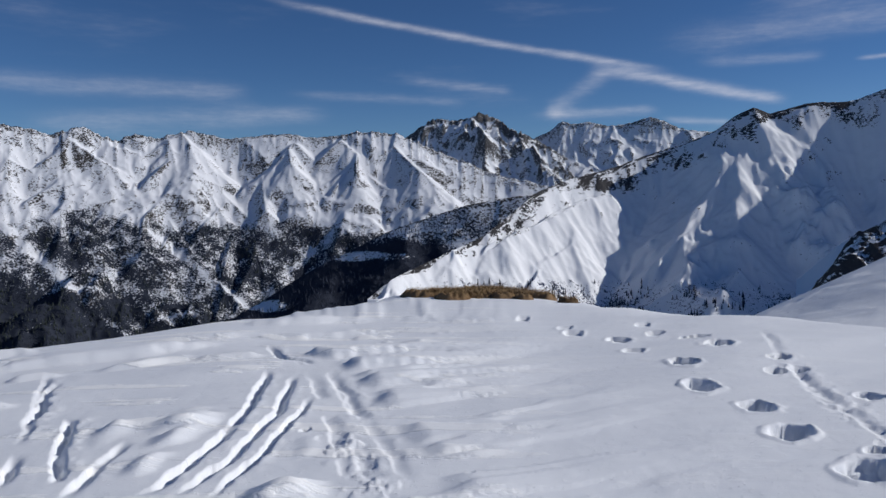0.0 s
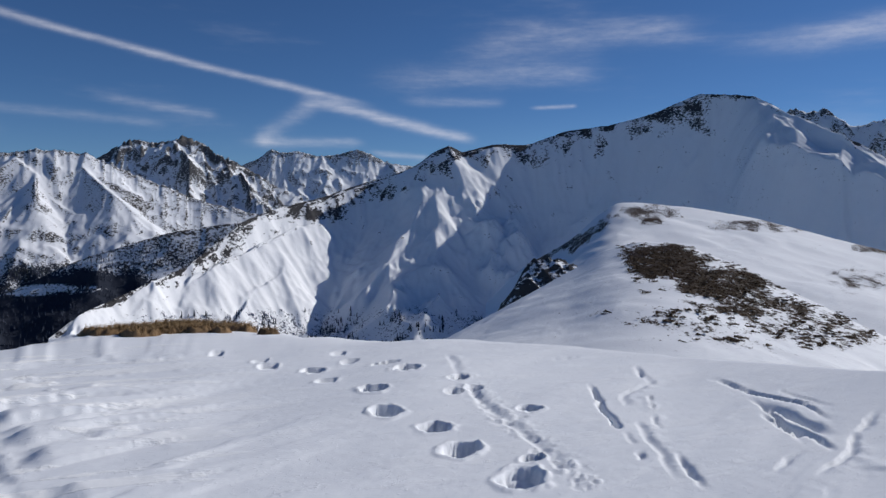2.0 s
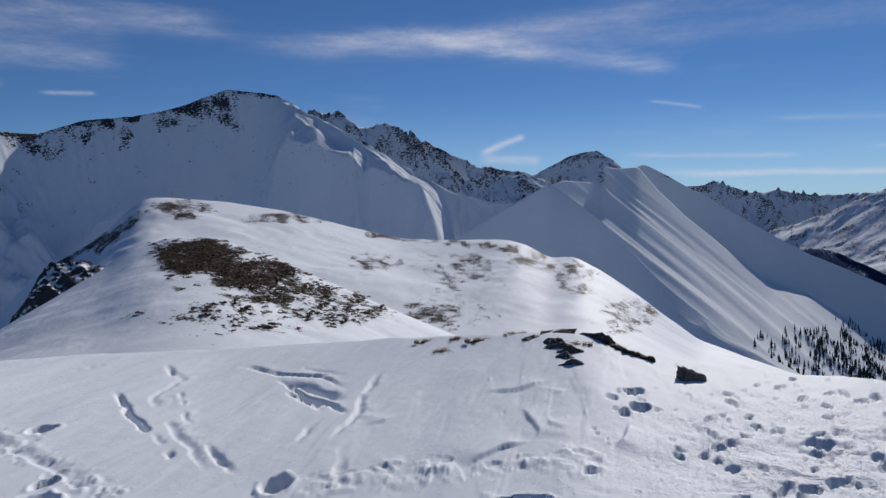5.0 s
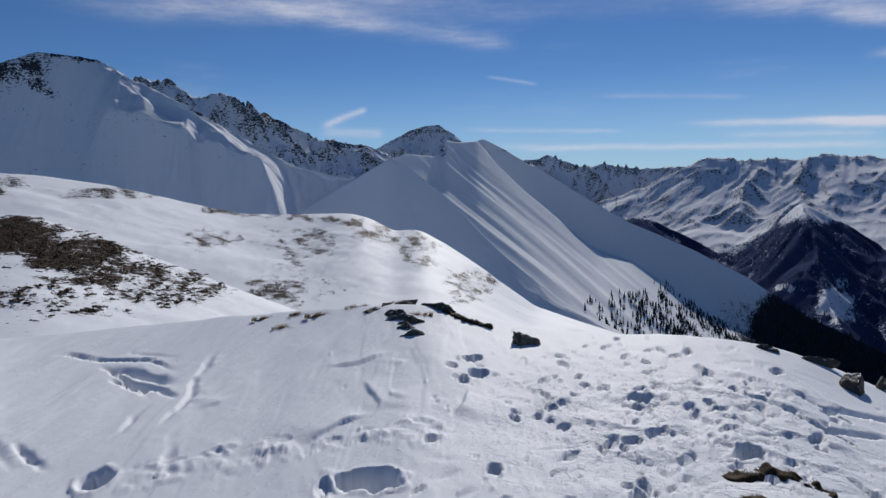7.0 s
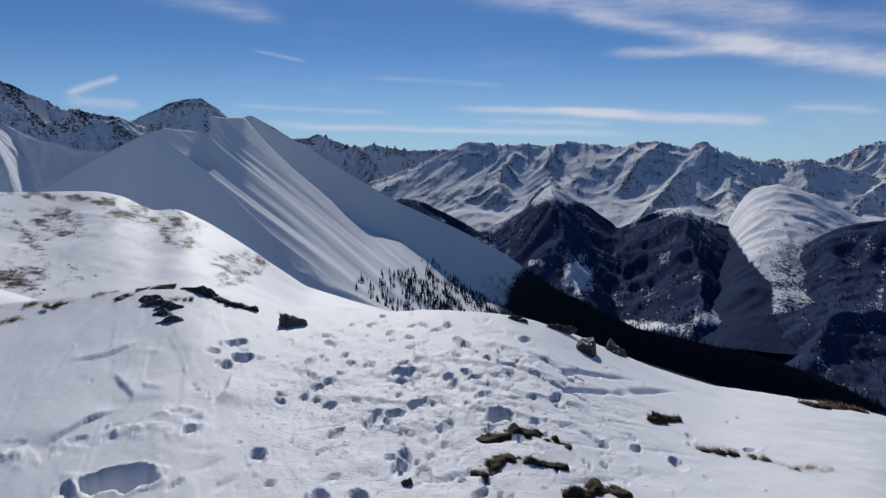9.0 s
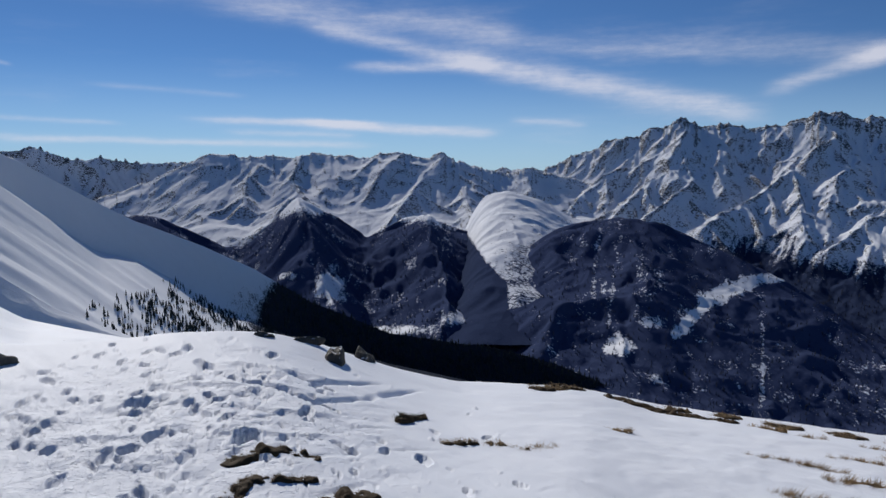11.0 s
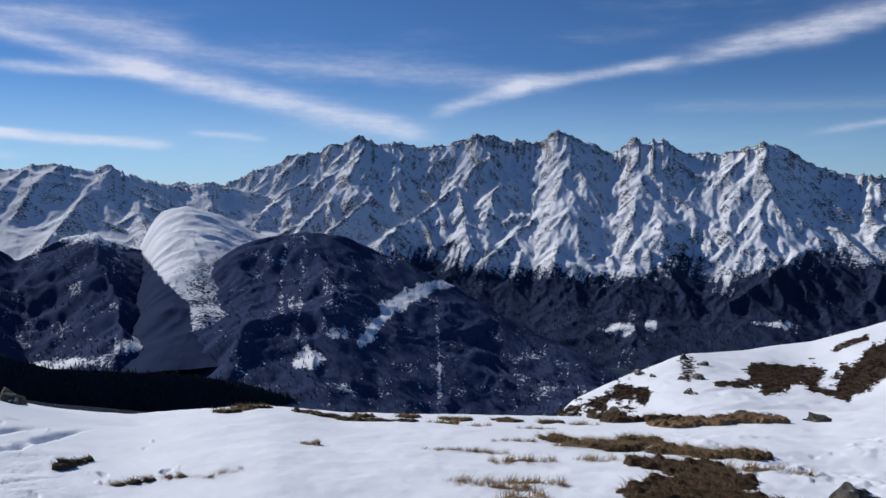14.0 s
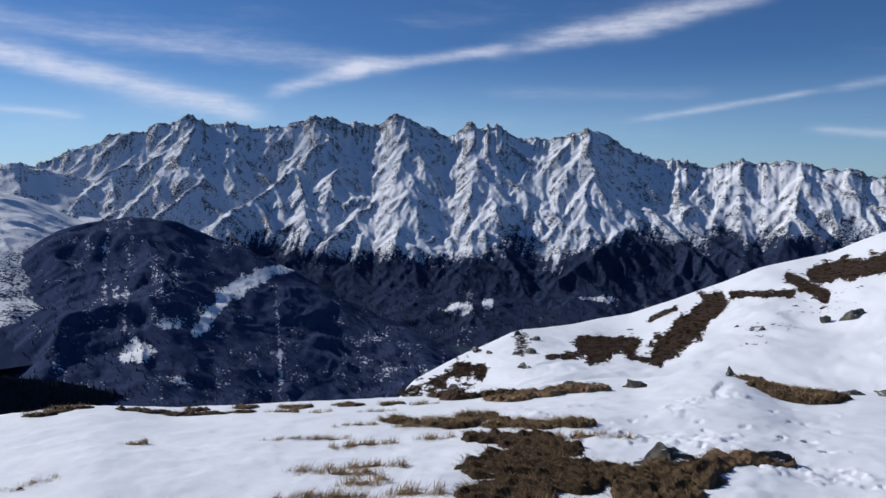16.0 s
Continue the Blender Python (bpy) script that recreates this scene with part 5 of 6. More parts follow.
def mesh_from(name, verts, faces, mat, smooth_faces=False):
    me = bpy.data.meshes.new(name)
    me.from_pydata([tuple(v) for v in verts], [], [tuple(int(i) for i in f) for f in faces])
    if smooth_faces:
        me.polygons.foreach_set("use_smooth", np.ones(len(me.polygons), dtype=bool))
    me.materials.append(mat)
    me.update()
    return me


def ground_z(x, y):
    """Height of the snow by its nearest points."""
    A, R, X, Y, Z, marks = SITES["ground"]
    az = math.degrees(math.atan2(x, y))
    r = math.hypot(x, y)
    j = int(np.argmin(np.abs(A[0] - (az if az > -39 else az + 360))))
    return float(np.interp(r, R[:, 0], Z[:, j]))


def stone_material(name, dark, pale, lichen):
    mat, n, shader = material(name)
    where = n.add("ShaderNodeNewGeometry")
    place = n.add("ShaderNodeTexCoord").outputs["Object"]
    grain = n.noise(place, 16, 8, 0.7)
    vein = n.noise(n.stretch(place, (3, 3, 14)), 2.0, 6, 0.65)
    spots = n.ramp(n.noise(place, 9, 5, 0.65), 0.54, 0.64)
    colour = n.mix(n.math("MULTIPLY_ADD", vein, 0.5, n.math("MULTIPLY", grain, 0.5)), dark, pale)
    colour = n.mix(n.math("MULTIPLY", spots, 0.6), colour, lichen)
    up = n.add("ShaderNodeSeparateXYZ")
    n.put(where.outputs["Normal"], up.inputs[0])
    dusting = n.ramp(n.math("MULTIPLY_ADD", n.math("SUBTRACT", n.noise(place, 11, 6, 0.7), 0.5), 1.4, up.outputs[2]), 0.9, 1.02)
    n.put(n.mix(dusting, colour, (0.82, 0.85, 0.9)), shader.inputs["Base Color"])
    shader.inputs["Roughness"].default_value = 0.85
    bump(n, shader, n.math("ADD", n.math("MULTIPLY", grain, 0.6), vein), 0.8, 0.03)
    return mat


def straw_material(name, dark, pale):
    mat, n, shader = material(name)
    tone = n.add("ShaderNodeNewGeometry").outputs["Random Per Island"]
    place = n.add("ShaderNodeTexCoord").outputs["Object"]
    n.put(n.mix(n.math("MULTIPLY_ADD", tone, 0.75, n.math("MULTIPLY", n.noise(place, 12, 4, 0.6), 0.3)), dark, pale), shader.inputs["Base Color"])
    shader.inputs["Roughness"].default_value = 0.8
    shader.inputs["Specular IOR Level"].default_value = 0.1
    return mat


M_STONE = stone_material("lichened_rock", (0.022, 0.020, 0.018), (0.17, 0.16, 0.135), (0.19, 0.18, 0.10))
M_DARK_STONE = stone_material("dark_wet_rock", (0.014, 0.012, 0.010), (0.14, 0.12, 0.09), (0.12, 0.10, 0.05))
M_STRAW = straw_material("dry_grass", (0.13, 0.08, 0.04), (0.42, 0.29, 0.15))
M_HEATHER = straw_material("brown_heather", (0.028, 0.017, 0.011), (0.27, 0.175, 0.095))
M_TURF = straw_material("dark_turf", (0.026, 0.017, 0.010), (0.12, 0.08, 0.042))
M_JUNIPER = straw_material("juniper_needles", (0.012, 0.016, 0.010), (0.05, 0.06, 0.03))
M_NEEDLE = straw_material("conifer_needles", (0.014, 0.019, 0.02), (0.045, 0.055, 0.055))
# needles for distant trees, with haze blue put into the colour
M_HAZED_WOOD = straw_material("hazed_conifers", (0.018, 0.025, 0.042), (0.045, 0.055, 0.085))
M_BARK = straw_material("conifer_bark", (0.03, 0.022, 0.016), (0.07, 0.05, 0.035))


def rock(x, y, size, seed, turn=0.0, mat=M_STONE, sink=0.3, label="grey lichened rock poking through the snow", group="rocks in the snow", z=None):
    """An angular boulder: a ball cut by planes and roughened."""
    bm = bmesh.new()
    bmesh.ops.create_icosphere(bm, subdivisions=4, radius=1.0)
    rng = random.Random(seed)
    cuts = [(Vector((rng.uniform(-1, 1), rng.uniform(-1, 1), rng.uniform(-0.6, 1))).normalized(), rng.uniform(0.32, 0.68)) for _ in range(11)]
    for v in bm.verts:
        p = v.co.copy()
        for normal, depth in cuts:
            over = p.dot(normal) - depth
            if over > 0:
                p -= normal * over * 0.92
        q = p * 1.7 + Vector((seed, seed * 0.7, 0))
        p *= 1 + 0.22 * noise.fractal(q, 0.8, 2.0, 5) + 0.09 * noise.noise(q * 6)
        v.co = Vector((p.x * size[0], p.y * size[1], p.z * size[2]))
    me = bpy.data.meshes.new("rock")
    bm.to_mesh(me)
    bm.free()
    me.materials.append(mat)
    ob = new("rock", me)
    ob.matrix_world = pose(x, y, (ground_z(x, y) if z is None else z) + size[2] * (0.1 - 1.3 * sink), 0, 0, turn) @ Matrix.Scale(1.02, 4)
    return tagged(ob, label, "rock", group)


def blades(rng, discs, count, height, spread, lie=0.5, wind=(0.9, 0.4)):
    """Curved grass blades over round spots (x, y, radius), each two quads and a tip."""
    verts, faces = [], []
    area = [d[2] ** 2 for d in discs]
    for _ in range(count):
        dx, dy, dr = rng.choices(discs, area)[0]
        a, q = rng.uniform(0, math.tau), dr * math.sqrt(rng.random()) * spread
        x, y = dx + q * math.cos(a), dy + q * math.sin(a)
        h = height * rng.uniform(0.45, 1.25)
        b = rng.uniform(0, math.tau)
        bx, by = lie * h * (0.8 * math.cos(b) + wind[0] * 0.5), lie * h * (0.8 * math.sin(b) + wind[1] * 0.5)
        w = 0.0016 + 0.014 * h
        sx, sy = -math.sin(b) * w, math.cos(b) * w
        base = len(verts)
        for t in (0.0, 0.55):
            px, py, pz = x + bx * t * t, y + by * t * t, h * t * (1 - 0.3 * lie * t) - 0.01
            verts += [(px - sx * (1 - 0.6 * t), py - sy * (1 - 0.6 * t), pz), (px + sx * (1 - 0.6 * t), py + sy * (1 - 0.6 * t), pz)]
        verts.append((x + bx, y + by, h * (1 - 0.35 * lie)))
        faces += [(base, base + 1, base + 3, base + 2), (base + 2, base + 3, base + 4)]
    return verts, faces


def tuft_proto(seed, length, wide, count, height, mat, name="grass_tuft", label="tuft of dry golden grass in the snow", category="grass tuft", group="grass tufts"):
    """One tuft: blades from a low root mat."""
    rng = random.Random(seed)
    spots = [(length * (k / 6 - 0.5) + rng.uniform(-0.02, 0.02), rng.uniform(-0.3, 0.3) * wide, wide * rng.uniform(0.35, 0.6)) for k in range(7)]
    thing = new(name, None)
    tagged(part("grass", mesh_from("grass", *blades(rng, spots, count, height, 1.0, 1.1), mat), None, thing), kind="stuff")
    verts, faces, n = [], [], 22
    for ring, high in ((1.0, -0.03), (0.6, 0.15 * height)):
        for k in range(n):
            a = k * math.tau / n
            q = ring * rng.uniform(0.75, 1.1)
            verts.append((0.5 * (length + wide) * q * math.cos(a), 0.6 * wide * q * math.sin(a), high))
    verts.append((0, 0, 0.3 * height))
    faces += [(k, (k + 1) % n, n + (k + 1) % n, n + k) for k in range(n)] + [(n + k, n + (k + 1) % n, 2 * n) for k in range(n)]
    part("root_mat", mesh_from("root_mat", verts, faces, M_HEATHER), None, thing, "matted brown roots")
    return tagged(thing, label, category, group)


def heath_mat(discs, seed, high, blade_count, blade_high, mats=(M_TURF, M_HEATHER), label="low brown heather mat in melting snow", group="heather mats"):
    """A lumpy cushion of turf over round spots (x, y, radius), bristling with stems."""
    rng = random.Random(seed)
    cx, cy = sum(d[0] for d in discs) / len(discs), sum(d[1] for d in discs) / len(discs)
    base_z = ground_z(cx, cy)
    thing = new("heather_mat", None)
    thing.location = (cx, cy, base_z)
    lo = [min(d[k] - d[2] for d in discs) for k in (0, 1)]
    hi = [max(d[k] + d[2] for d in discs) for k in (0, 1)]
    cell = max(0.012, math.sqrt((hi[0] - lo[0]) * (hi[1] - lo[1]) / 9000))
    xs, ys = np.arange(lo[0] - 0.05, hi[0] + 0.05, cell), np.arange(lo[1] - 0.05, hi[1] + 0.05, cell)
    X, Y = np.meshgrid(xs, ys)
    field = np.full(X.shape, -9.0)
    for x, y, r in discs:
        field = np.maximum(field, 1 - np.hypot(X - x, Y - y) / r)
    field = field + 0.15 + 0.75 * fractal(X * 3.5 + seed, Y * 3.5, 5, seed, 0.6)
    A, R, GX, GY, GZ, marks = SITES["ground"]
    G = np.array([[ground_z(x, y) for x in xs[::6]] for y in ys[::6]])
    rows, cols = np.clip(np.arange(len(ys)) / 6, 0, G.shape[0] - 1.001), np.clip(np.arange(len(xs)) / 6, 0, G.shape[1] - 1.001)
    i, j = rows.astype(int), cols.astype(int)
    i2, j2 = np.minimum(i + 1, G.shape[0] - 1), np.minimum(j + 1, G.shape[1] - 1)
    fi, fj = (rows - i)[:, None], (cols - j)[None, :]
    ground = (G[i][:, j] * (1 - fj) + G[i][:, j2] * fj) * (1 - fi) + (G[i2][:, j] * (1 - fj) + G[i2][:, j2] * fj) * fi
    Z = ground - base_z - 0.06 + (high + 0.06) * smooth(field * 2.2 + 0.1) * (0.8 + 0.9 * fractal(X * 16, Y * 16, 4, seed + 2))
    keep = field > -0.15
    index = -np.ones(X.shape, int)
    index[keep] = np.arange(keep.sum())
    quad = keep[:-1, :-1] & keep[1:, :-1] & keep[:-1, 1:] & keep[1:, 1:]
    faces = np.stack([index[:-1, :-1][quad], index[:-1, 1:][quad], index[1:, 1:][quad], index[1:, :-1][quad]], 1)
    verts = np.stack([X[keep] - cx, Y[keep] - cy, Z[keep]], 1)
    tagged(part("turf", mesh_from("turf", verts.tolist(), faces.tolist(), mats[0], True), None, thing), kind="stuff")
    bv, bf = blades(rng, [(x - cx, y - cy, r) for x, y, r in discs], blade_count, blade_high, 0.95, 1.5)
    bv = np.array(bv).reshape(-1, 5, 3)
    u = np.clip(((bv[:, 0, 0] + cx - xs[0]) / cell).astype(int), 0, len(xs) - 1)
    v = np.clip(((bv[:, 0, 1] + cy - ys[0]) / cell).astype(int), 0, len(ys) - 1)
    ok = field[v, u] > 0.05
    bv[:, :, 2] += Z[v, u][:, None]
    bv = bv[ok]
    bf = [f for k in range(len(bv)) for f in ((5 * k, 5 * k + 1, 5 * k + 3, 5 * k + 2), (5 * k + 2, 5 * k + 3, 5 * k + 4))]
    tagged(part("grass", mesh_from("grass", bv.reshape(-1, 3).tolist(), bf, mats[1]), None, thing, "dry brown stems"), kind="stuff")
    return tagged(thing, label, "heather", group)


# rocks of the small outcrop
rock(6.72, 2.80, (0.20, 0.14, 0.12), 3, 140, M_DARK_STONE)
rock(6.58, 2.67, (0.23, 0.14, 0.13), 4, 125, M_STONE)
rock(6.43, 2.54, (0.20, 0.13, 0.11), 5, 130, M_DARK_STONE)
rock(6.28, 2.44, (0.18, 0.12, 0.10), 6, 115, M_STONE, 0.3, "low mossy rock sloping into the snow")
rock(6.12, 2.31, (0.19, 0.10, 0.08), 7, 125, M_STONE, 0.3, "low mossy rock sloping into the snow")
rock(6.84, 3.08, (0.16, 0.13, 0.10), 8, 20, M_DARK_STONE)
rock(7.25, 2.92, (0.15, 0.39, 0.14), 9, 65, M_DARK_STONE, 0.25, "dark rounded rock under a cap of snow")
rock(7.13, 2.49, (0.18, 0.20, 0.14), 26, 10, M_DARK_STONE)
rock(6.72, 1.50, (0.18, 0.21, 0.18), 10, 25, M_STONE, 0.15, "mottled grey boulder with yellow lichen")
# black blocks on the brow
rock(7.22, -1.20, (0.25, 0.22, 0.29), 11, 15, M_DARK_STONE, 0.3, "black angular block on the brow of the hill")
rock(7.95, -1.62, (0.22, 0.22, 0.30), 12, 40, M_DARK_STONE, 0.25, "black angular block on the brow of the hill")
rock(7.65, -0.55, (0.10, 0.22, 0.09), 13, 0, M_DARK_STONE)
rock(7.72, -0.92, (0.10, 0.26, 0.10), 14, 10, M_DARK_STONE)
# stones among the heather
rock(1.90, -4.62, (0.25, 0.16, 0.20), 15, 10, M_STONE, 0.3, "pale lichened stone half buried in heather")
rock(1.28, -5.25, (0.24, 0.10, 0.13), 16, 25, M_STONE)
rock(4.30, -8.35, (0.30, 0.22, 0.16), 17, 10, M_STONE)
rock(3.75, -8.20, (0.28, 0.16, 0.16), 18, 30, M_DARK_STONE)
rock(3.45, -8.45, (0.24, 0.18, 0.2), 19, 0, M_DARK_STONE)
rock(2.78, -10.15, (0.16, 0.16, 0.22), 20, 0, M_STONE)
rock(2.50, -10.25, (0.26, 0.16, 0.2), 21, 15, M_STONE)
rock(1.45, -10.7, (0.42, 0.2, 0.17), 22, 5, M_STONE)
rock(0.95, -10.7, (0.36, 0.2, 0.16), 23, 170, M_STONE)
rock(0.45, -10.8, (0.3, 0.2, 0.14), 24, 0, M_STONE)
rock(3.78, 0.20, (0.06, 0.07, 0.09), 25, 0, M_DARK_STONE, 0.3, "small dark stone in a hollow of the snow")

# heather mats
heath_mat([(4.41, -0.20, 0.059), (4.45, -0.25, 0.059), (4.48, -0.30, 0.068), (4.51, -0.37, 0.068), (4.52, -0.44, 0.068), (4.51, -0.51, 0.059), (4.48, -0.58, 0.059), (4.42, -0.65, 0.051)], 1, 0.032, 1700, 0.012)
heath_mat([(3.97, -0.19, 0.077), (4.04, -0.22, 0.068), (4.10, -0.26, 0.059), (4.13, -0.33, 0.059), (4.14, -0.40, 0.059), (4.14, -0.47, 0.059), (4.13, -0.54, 0.051), (4.12, -0.60, 0.042)], 2, 0.032, 1700, 0.012)
heath_mat([(3.78, -0.62, 0.077), (3.84, -0.67, 0.085), (3.90, -0.74, 0.093), (3.91, -0.81, 0.085), (3.87, -0.87, 0.068)], 3, 0.032, 1300, 0.013)
heath_mat([(7.03, 2.35, 0.059), (6.98, 2.27, 0.051), (6.93, 2.19, 0.051), (6.90, 2.11, 0.051), (6.89, 2.03, 0.051), (6.88, 1.95, 0.042), (6.89, 1.88, 0.042)], 17, 0.032, 1200, 0.013, (M_TURF, M_HEATHER), "dark strip of heather beside the rocks")
heath_mat([(5.44, -1.42, 0.055), (5.49, -1.47, 0.06), (5.55, -1.53, 0.05), (5.61, -1.59, 0.05), (5.67, -1.65, 0.045)], 4, 0.045, 900, 0.026, (M_TURF, M_JUNIPER), "dark green dwarf juniper sprig in the snow")
heath_mat([(4.40, -5.10, 0.150), (4.10, -5.15, 0.194), (3.85, -5.19, 0.264), (3.85, -5.60, 0.238), (3.40, -5.37, 0.238), (3.10, -5.37, 0.211), (2.85, -5.52, 0.167)], 5, 0.045, 6000, 0.05, (M_TURF, M_STRAW))
heath_mat([(3.24, -4.77, 0.194), (2.88, -4.80, 0.264), (2.55, -4.65, 0.211), (2.66, -4.30, 0.264), (2.70, -3.99, 0.238), (2.42, -4.10, 0.326), (2.15, -3.95, 0.238), (2.34, -3.60, 0.326), (2.20, -4.25, 0.238)], 6, 0.05, 10200, 0.04, (M_TURF, M_HEATHER))
heath_mat([(1.72, -4.45, 0.282), (1.73, -4.09, 0.282), (1.90, -4.25, 0.238), (1.60, -4.7, 0.150)], 7, 0.054, 4420, 0.035, (M_TURF, M_HEATHER))
heath_mat([(1.55, -4.95, 0.194), (1.42, -5.12, 0.194), (1.30, -5.2, 0.150)], 8, 0.045, 2380, 0.026, (M_HEATHER, M_HEATHER))
heath_mat([(4.44, -7.14, 0.308), (4.25, -7.55, 0.352), (4.05, -7.9, 0.378), (3.85, -8.0, 0.264)], 9, 0.063, 4420, 0.038, (M_HEATHER, M_HEATHER))
heath_mat([(7.42, -3.50, 0.17), (7.48, -3.70, 0.19), (7.50, -3.92, 0.14)], 10, 0.036, 1530, 0.042, (M_TURF, M_STRAW), "dry grass on the brow of the hill")
heath_mat([(7.1, -4.2, 0.14), (6.9, -4.35, 0.17), (6.7, -4.45, 0.19), (6.5, -4.52, 0.19), (6.3, -4.65, 0.17), (6.1, -4.8, 0.14)], 11, 0.030, 2210, 0.021)
heath_mat([(7.0, -4.9, 0.17), (6.7, -5.3, 0.19), (6.3, -5.7, 0.22), (5.9, -6.1, 0.22), (5.5, -6.4, 0.19)], 12, 0.030, 2550, 0.034, (M_TURF, M_STRAW), "dry grass on the brow of the hill")
heath_mat([(2.15, -9.9, 0.53), (1.85, -9.3, 0.53), (1.75, -8.85, 0.40)], 13, 0.072, 4080, 0.067, (M_TURF, M_STRAW), "patch of dry golden grass below the bank")
heath_mat([(5.2, -7.3, 0.27), (5.6, -7.6, 0.30), (4.9, -7.6, 0.27)], 14, 0.072, 2040, 0.042)
heath_mat([(-0.45, 15.0, 0.42), (0.0, 15.2, 0.5), (0.45, 15.5, 0.55), (0.8, 15.8, 0.4), (1.25, 16.0, 0.5), (1.75, 15.6, 0.4), (2.1, 15.0, 0.28), (2.45, 14.2, 0.22), (0.2, 14.5, 0.4), (0.75, 14.8, 0.38), (1.2, 14.7, 0.3), (1.6, 14.5, 0.2)], 15, 0.13, 9000, 0.13, (M_HEATHER, M_STRAW), "brown grass hummock on the crest of the hill")
heath_mat([(4.94, -1.62, 0.05), (4.94, -1.71, 0.05), (4.94, -1.80, 0.05), (4.91, -1.90, 0.06), (4.87, -2.00, 0.06), (4.80, -2.06, 0.05), (4.70, -2.10, 0.04)], 16, 0.02, 1100, 0.03, (M_TURF, M_STRAW), "low strip of dry grass in the snow")

# grass tufts, built twice and set out
TUFT_A = tuft_proto(31, 0.36, 0.06, 800, 0.036, M_STRAW)
TUFT_B = tuft_proto(32, 0.24, 0.07, 600, 0.042, M_STRAW)
TUFT_SPOTS = [(4.53, -3.98, 20, 1.2), (4.31, -4.18, 30, 1.1), (3.90, -4.12, 15, 1.3), (3.58, -3.25, 25, 1.1), (3.40, -3.30, 10, 1.2), (3.10, -3.22, 0, 1.3), (3.00, -3.00, 40, 1.3), (4.05, -4.90, 20, 1.3), (4.52, -4.70, 10, 1.0), (4.25, -5.05, 25, 1.4),
              (3.36, -3.56, 15, 1.3), (5.11, -6.45, 30, 1.2), (5.82, -4.98, 0, 1.2), (5.55, -5.30, 10, 1.0), (2.55, -5.15, 60, 1.5), (2.05, -3.45, 20, 1.4), (6.94, 4.32, 100, 1.0), (6.51, 3.85, 110, 1.1), (6.85, 3.60, 100, 1.1), (6.95, 3.95, 95, 1.0)]
TUFT_SPOTS_B = [(6.75, 2.62, 110, 1.1), (7.05, 3.35, 90, 1.0), (5.30, -3.10, 0, 0.8), (4.70, -2.20, 10, 0.8), (5.05, -5.60, 20, 1.0), (3.60, -4.60, 15, 1.2), (3.20, -2.90, 30, 1.0), (2.75, -3.25, 20, 1.3)]
for k, (x, y, turn, scale) in enumerate(TUFT_SPOTS + TUFT_SPOTS_B):
    proto = TUFT_A if k % 2 == 0 else TUFT_B
    at = pose(x, y, ground_z(x, y) - 0.012, 0, 0, 20 - turn % 45 - math.degrees(math.atan2(x, y))) @ Matrix.Diagonal((0.85 * scale, 1.25 * scale, 0.9 * scale, 1))
    if k < 2:
        proto.matrix_world = at
    else:
        copy_thing(proto, at)

# ---- trees ----


def conifer_shape(rng, height, tiers, around, snow=False):
    """Crown of ragged drooping whorls, from 0.08 of the height to the tip."""
    verts, faces = [], []
    for k in range(tiers):
        low, high = height * (0.08 + 0.86 * k / tiers), height * min(1.0, 0.08 + 0.86 * (k + 1.7) / tiers)
        wide = height * 0.19 * (1 - k / (tiers + 0.4)) * rng.uniform(0.85, 1.15)
        base, turn = len(verts), rng.uniform(0, 1)
        for j in range(around):
            a = (j + turn) * math.tau / around
            q = wide * (rng.uniform(0.85, 1.2) if j % 2 == 0 else rng.uniform(0.45, 0.65))
            verts.append((q * math.cos(a), q * math.sin(a), low - 0.03 * height * (j % 2 == 0)))
        verts.append((0, 0, high))
        faces += [(base + j, base + (j + 1) % around, base + around) for j in range(around)]
    return verts, faces


def conifer_proto(seed, height):
    rng = random.Random(seed)
    thing = new("conifer", None)
    trunk = [(0.03 * height * math.cos(k * math.tau / 5) * (1 - t), 0.03 * height * math.sin(k * math.tau / 5) * (1 - t), t * height * 0.9 - 0.05 * height) for t in (0.0, 0.97) for k in range(5)]
    part("trunk", mesh_from("trunk", trunk, [(k, (k + 1) % 5, 5 + (k + 1) % 5, 5 + k) for k in range(5)], M_BARK), None, thing)
    part("crown", mesh_from("crown", *conifer_shape(rng, height, 6, 10), M_NEEDLE), None, thing, "dark ragged needles")
    return tagged(thing, "dark conifer standing in the snow", "conifer", "conifers on the ridge")


def plant_sites(name, test, count, seed):
    """Points of a slope where test(bearing, height, marks) holds, drawn by chance."""
    A, E, X, Y, Z, marks = SITES[name]
    rng = np.random.default_rng(seed)
    w = test(A, E, marks)[:-7, :-1]
    ii, jj = np.nonzero(rng.random(w.shape) < w)
    pick = rng.permutation(len(ii))[:count]
    ii, jj = ii[pick], jj[pick]
    u, v = rng.random(len(ii)), rng.random(len(ii))
    return np.stack([(F[ii, jj] * (1 - u) + F[ii + 1, jj] * u) * (1 - v) + (F[ii, jj + 1] * (1 - u) + F[ii + 1, jj + 1] * u) * v for F in (X, Y, Z)], 1)


protos = [conifer_proto(41 + k, 10.0) for k in range(4)]
rng = random.Random(8)
spots = plant_sites("gullied_ridge", lambda A, E, m: smooth((A - 83) / 8) * (A < 97) * smooth((-7.2 - E) / 3.0) * (E > -13), 260, 4)
for k, (x, y, z) in enumerate(spots.tolist()):
    at = pose(x, y, z - 0.1, rng.uniform(-3, 3), rng.uniform(-3, 3), rng.uniform(0, 360)) @ Matrix.Scale(rng.uniform(0.35, 0.95), 4)
    if k < 4:
        protos[k].matrix_world = at
    else:
        copy_thing(protos[k % 4], at)


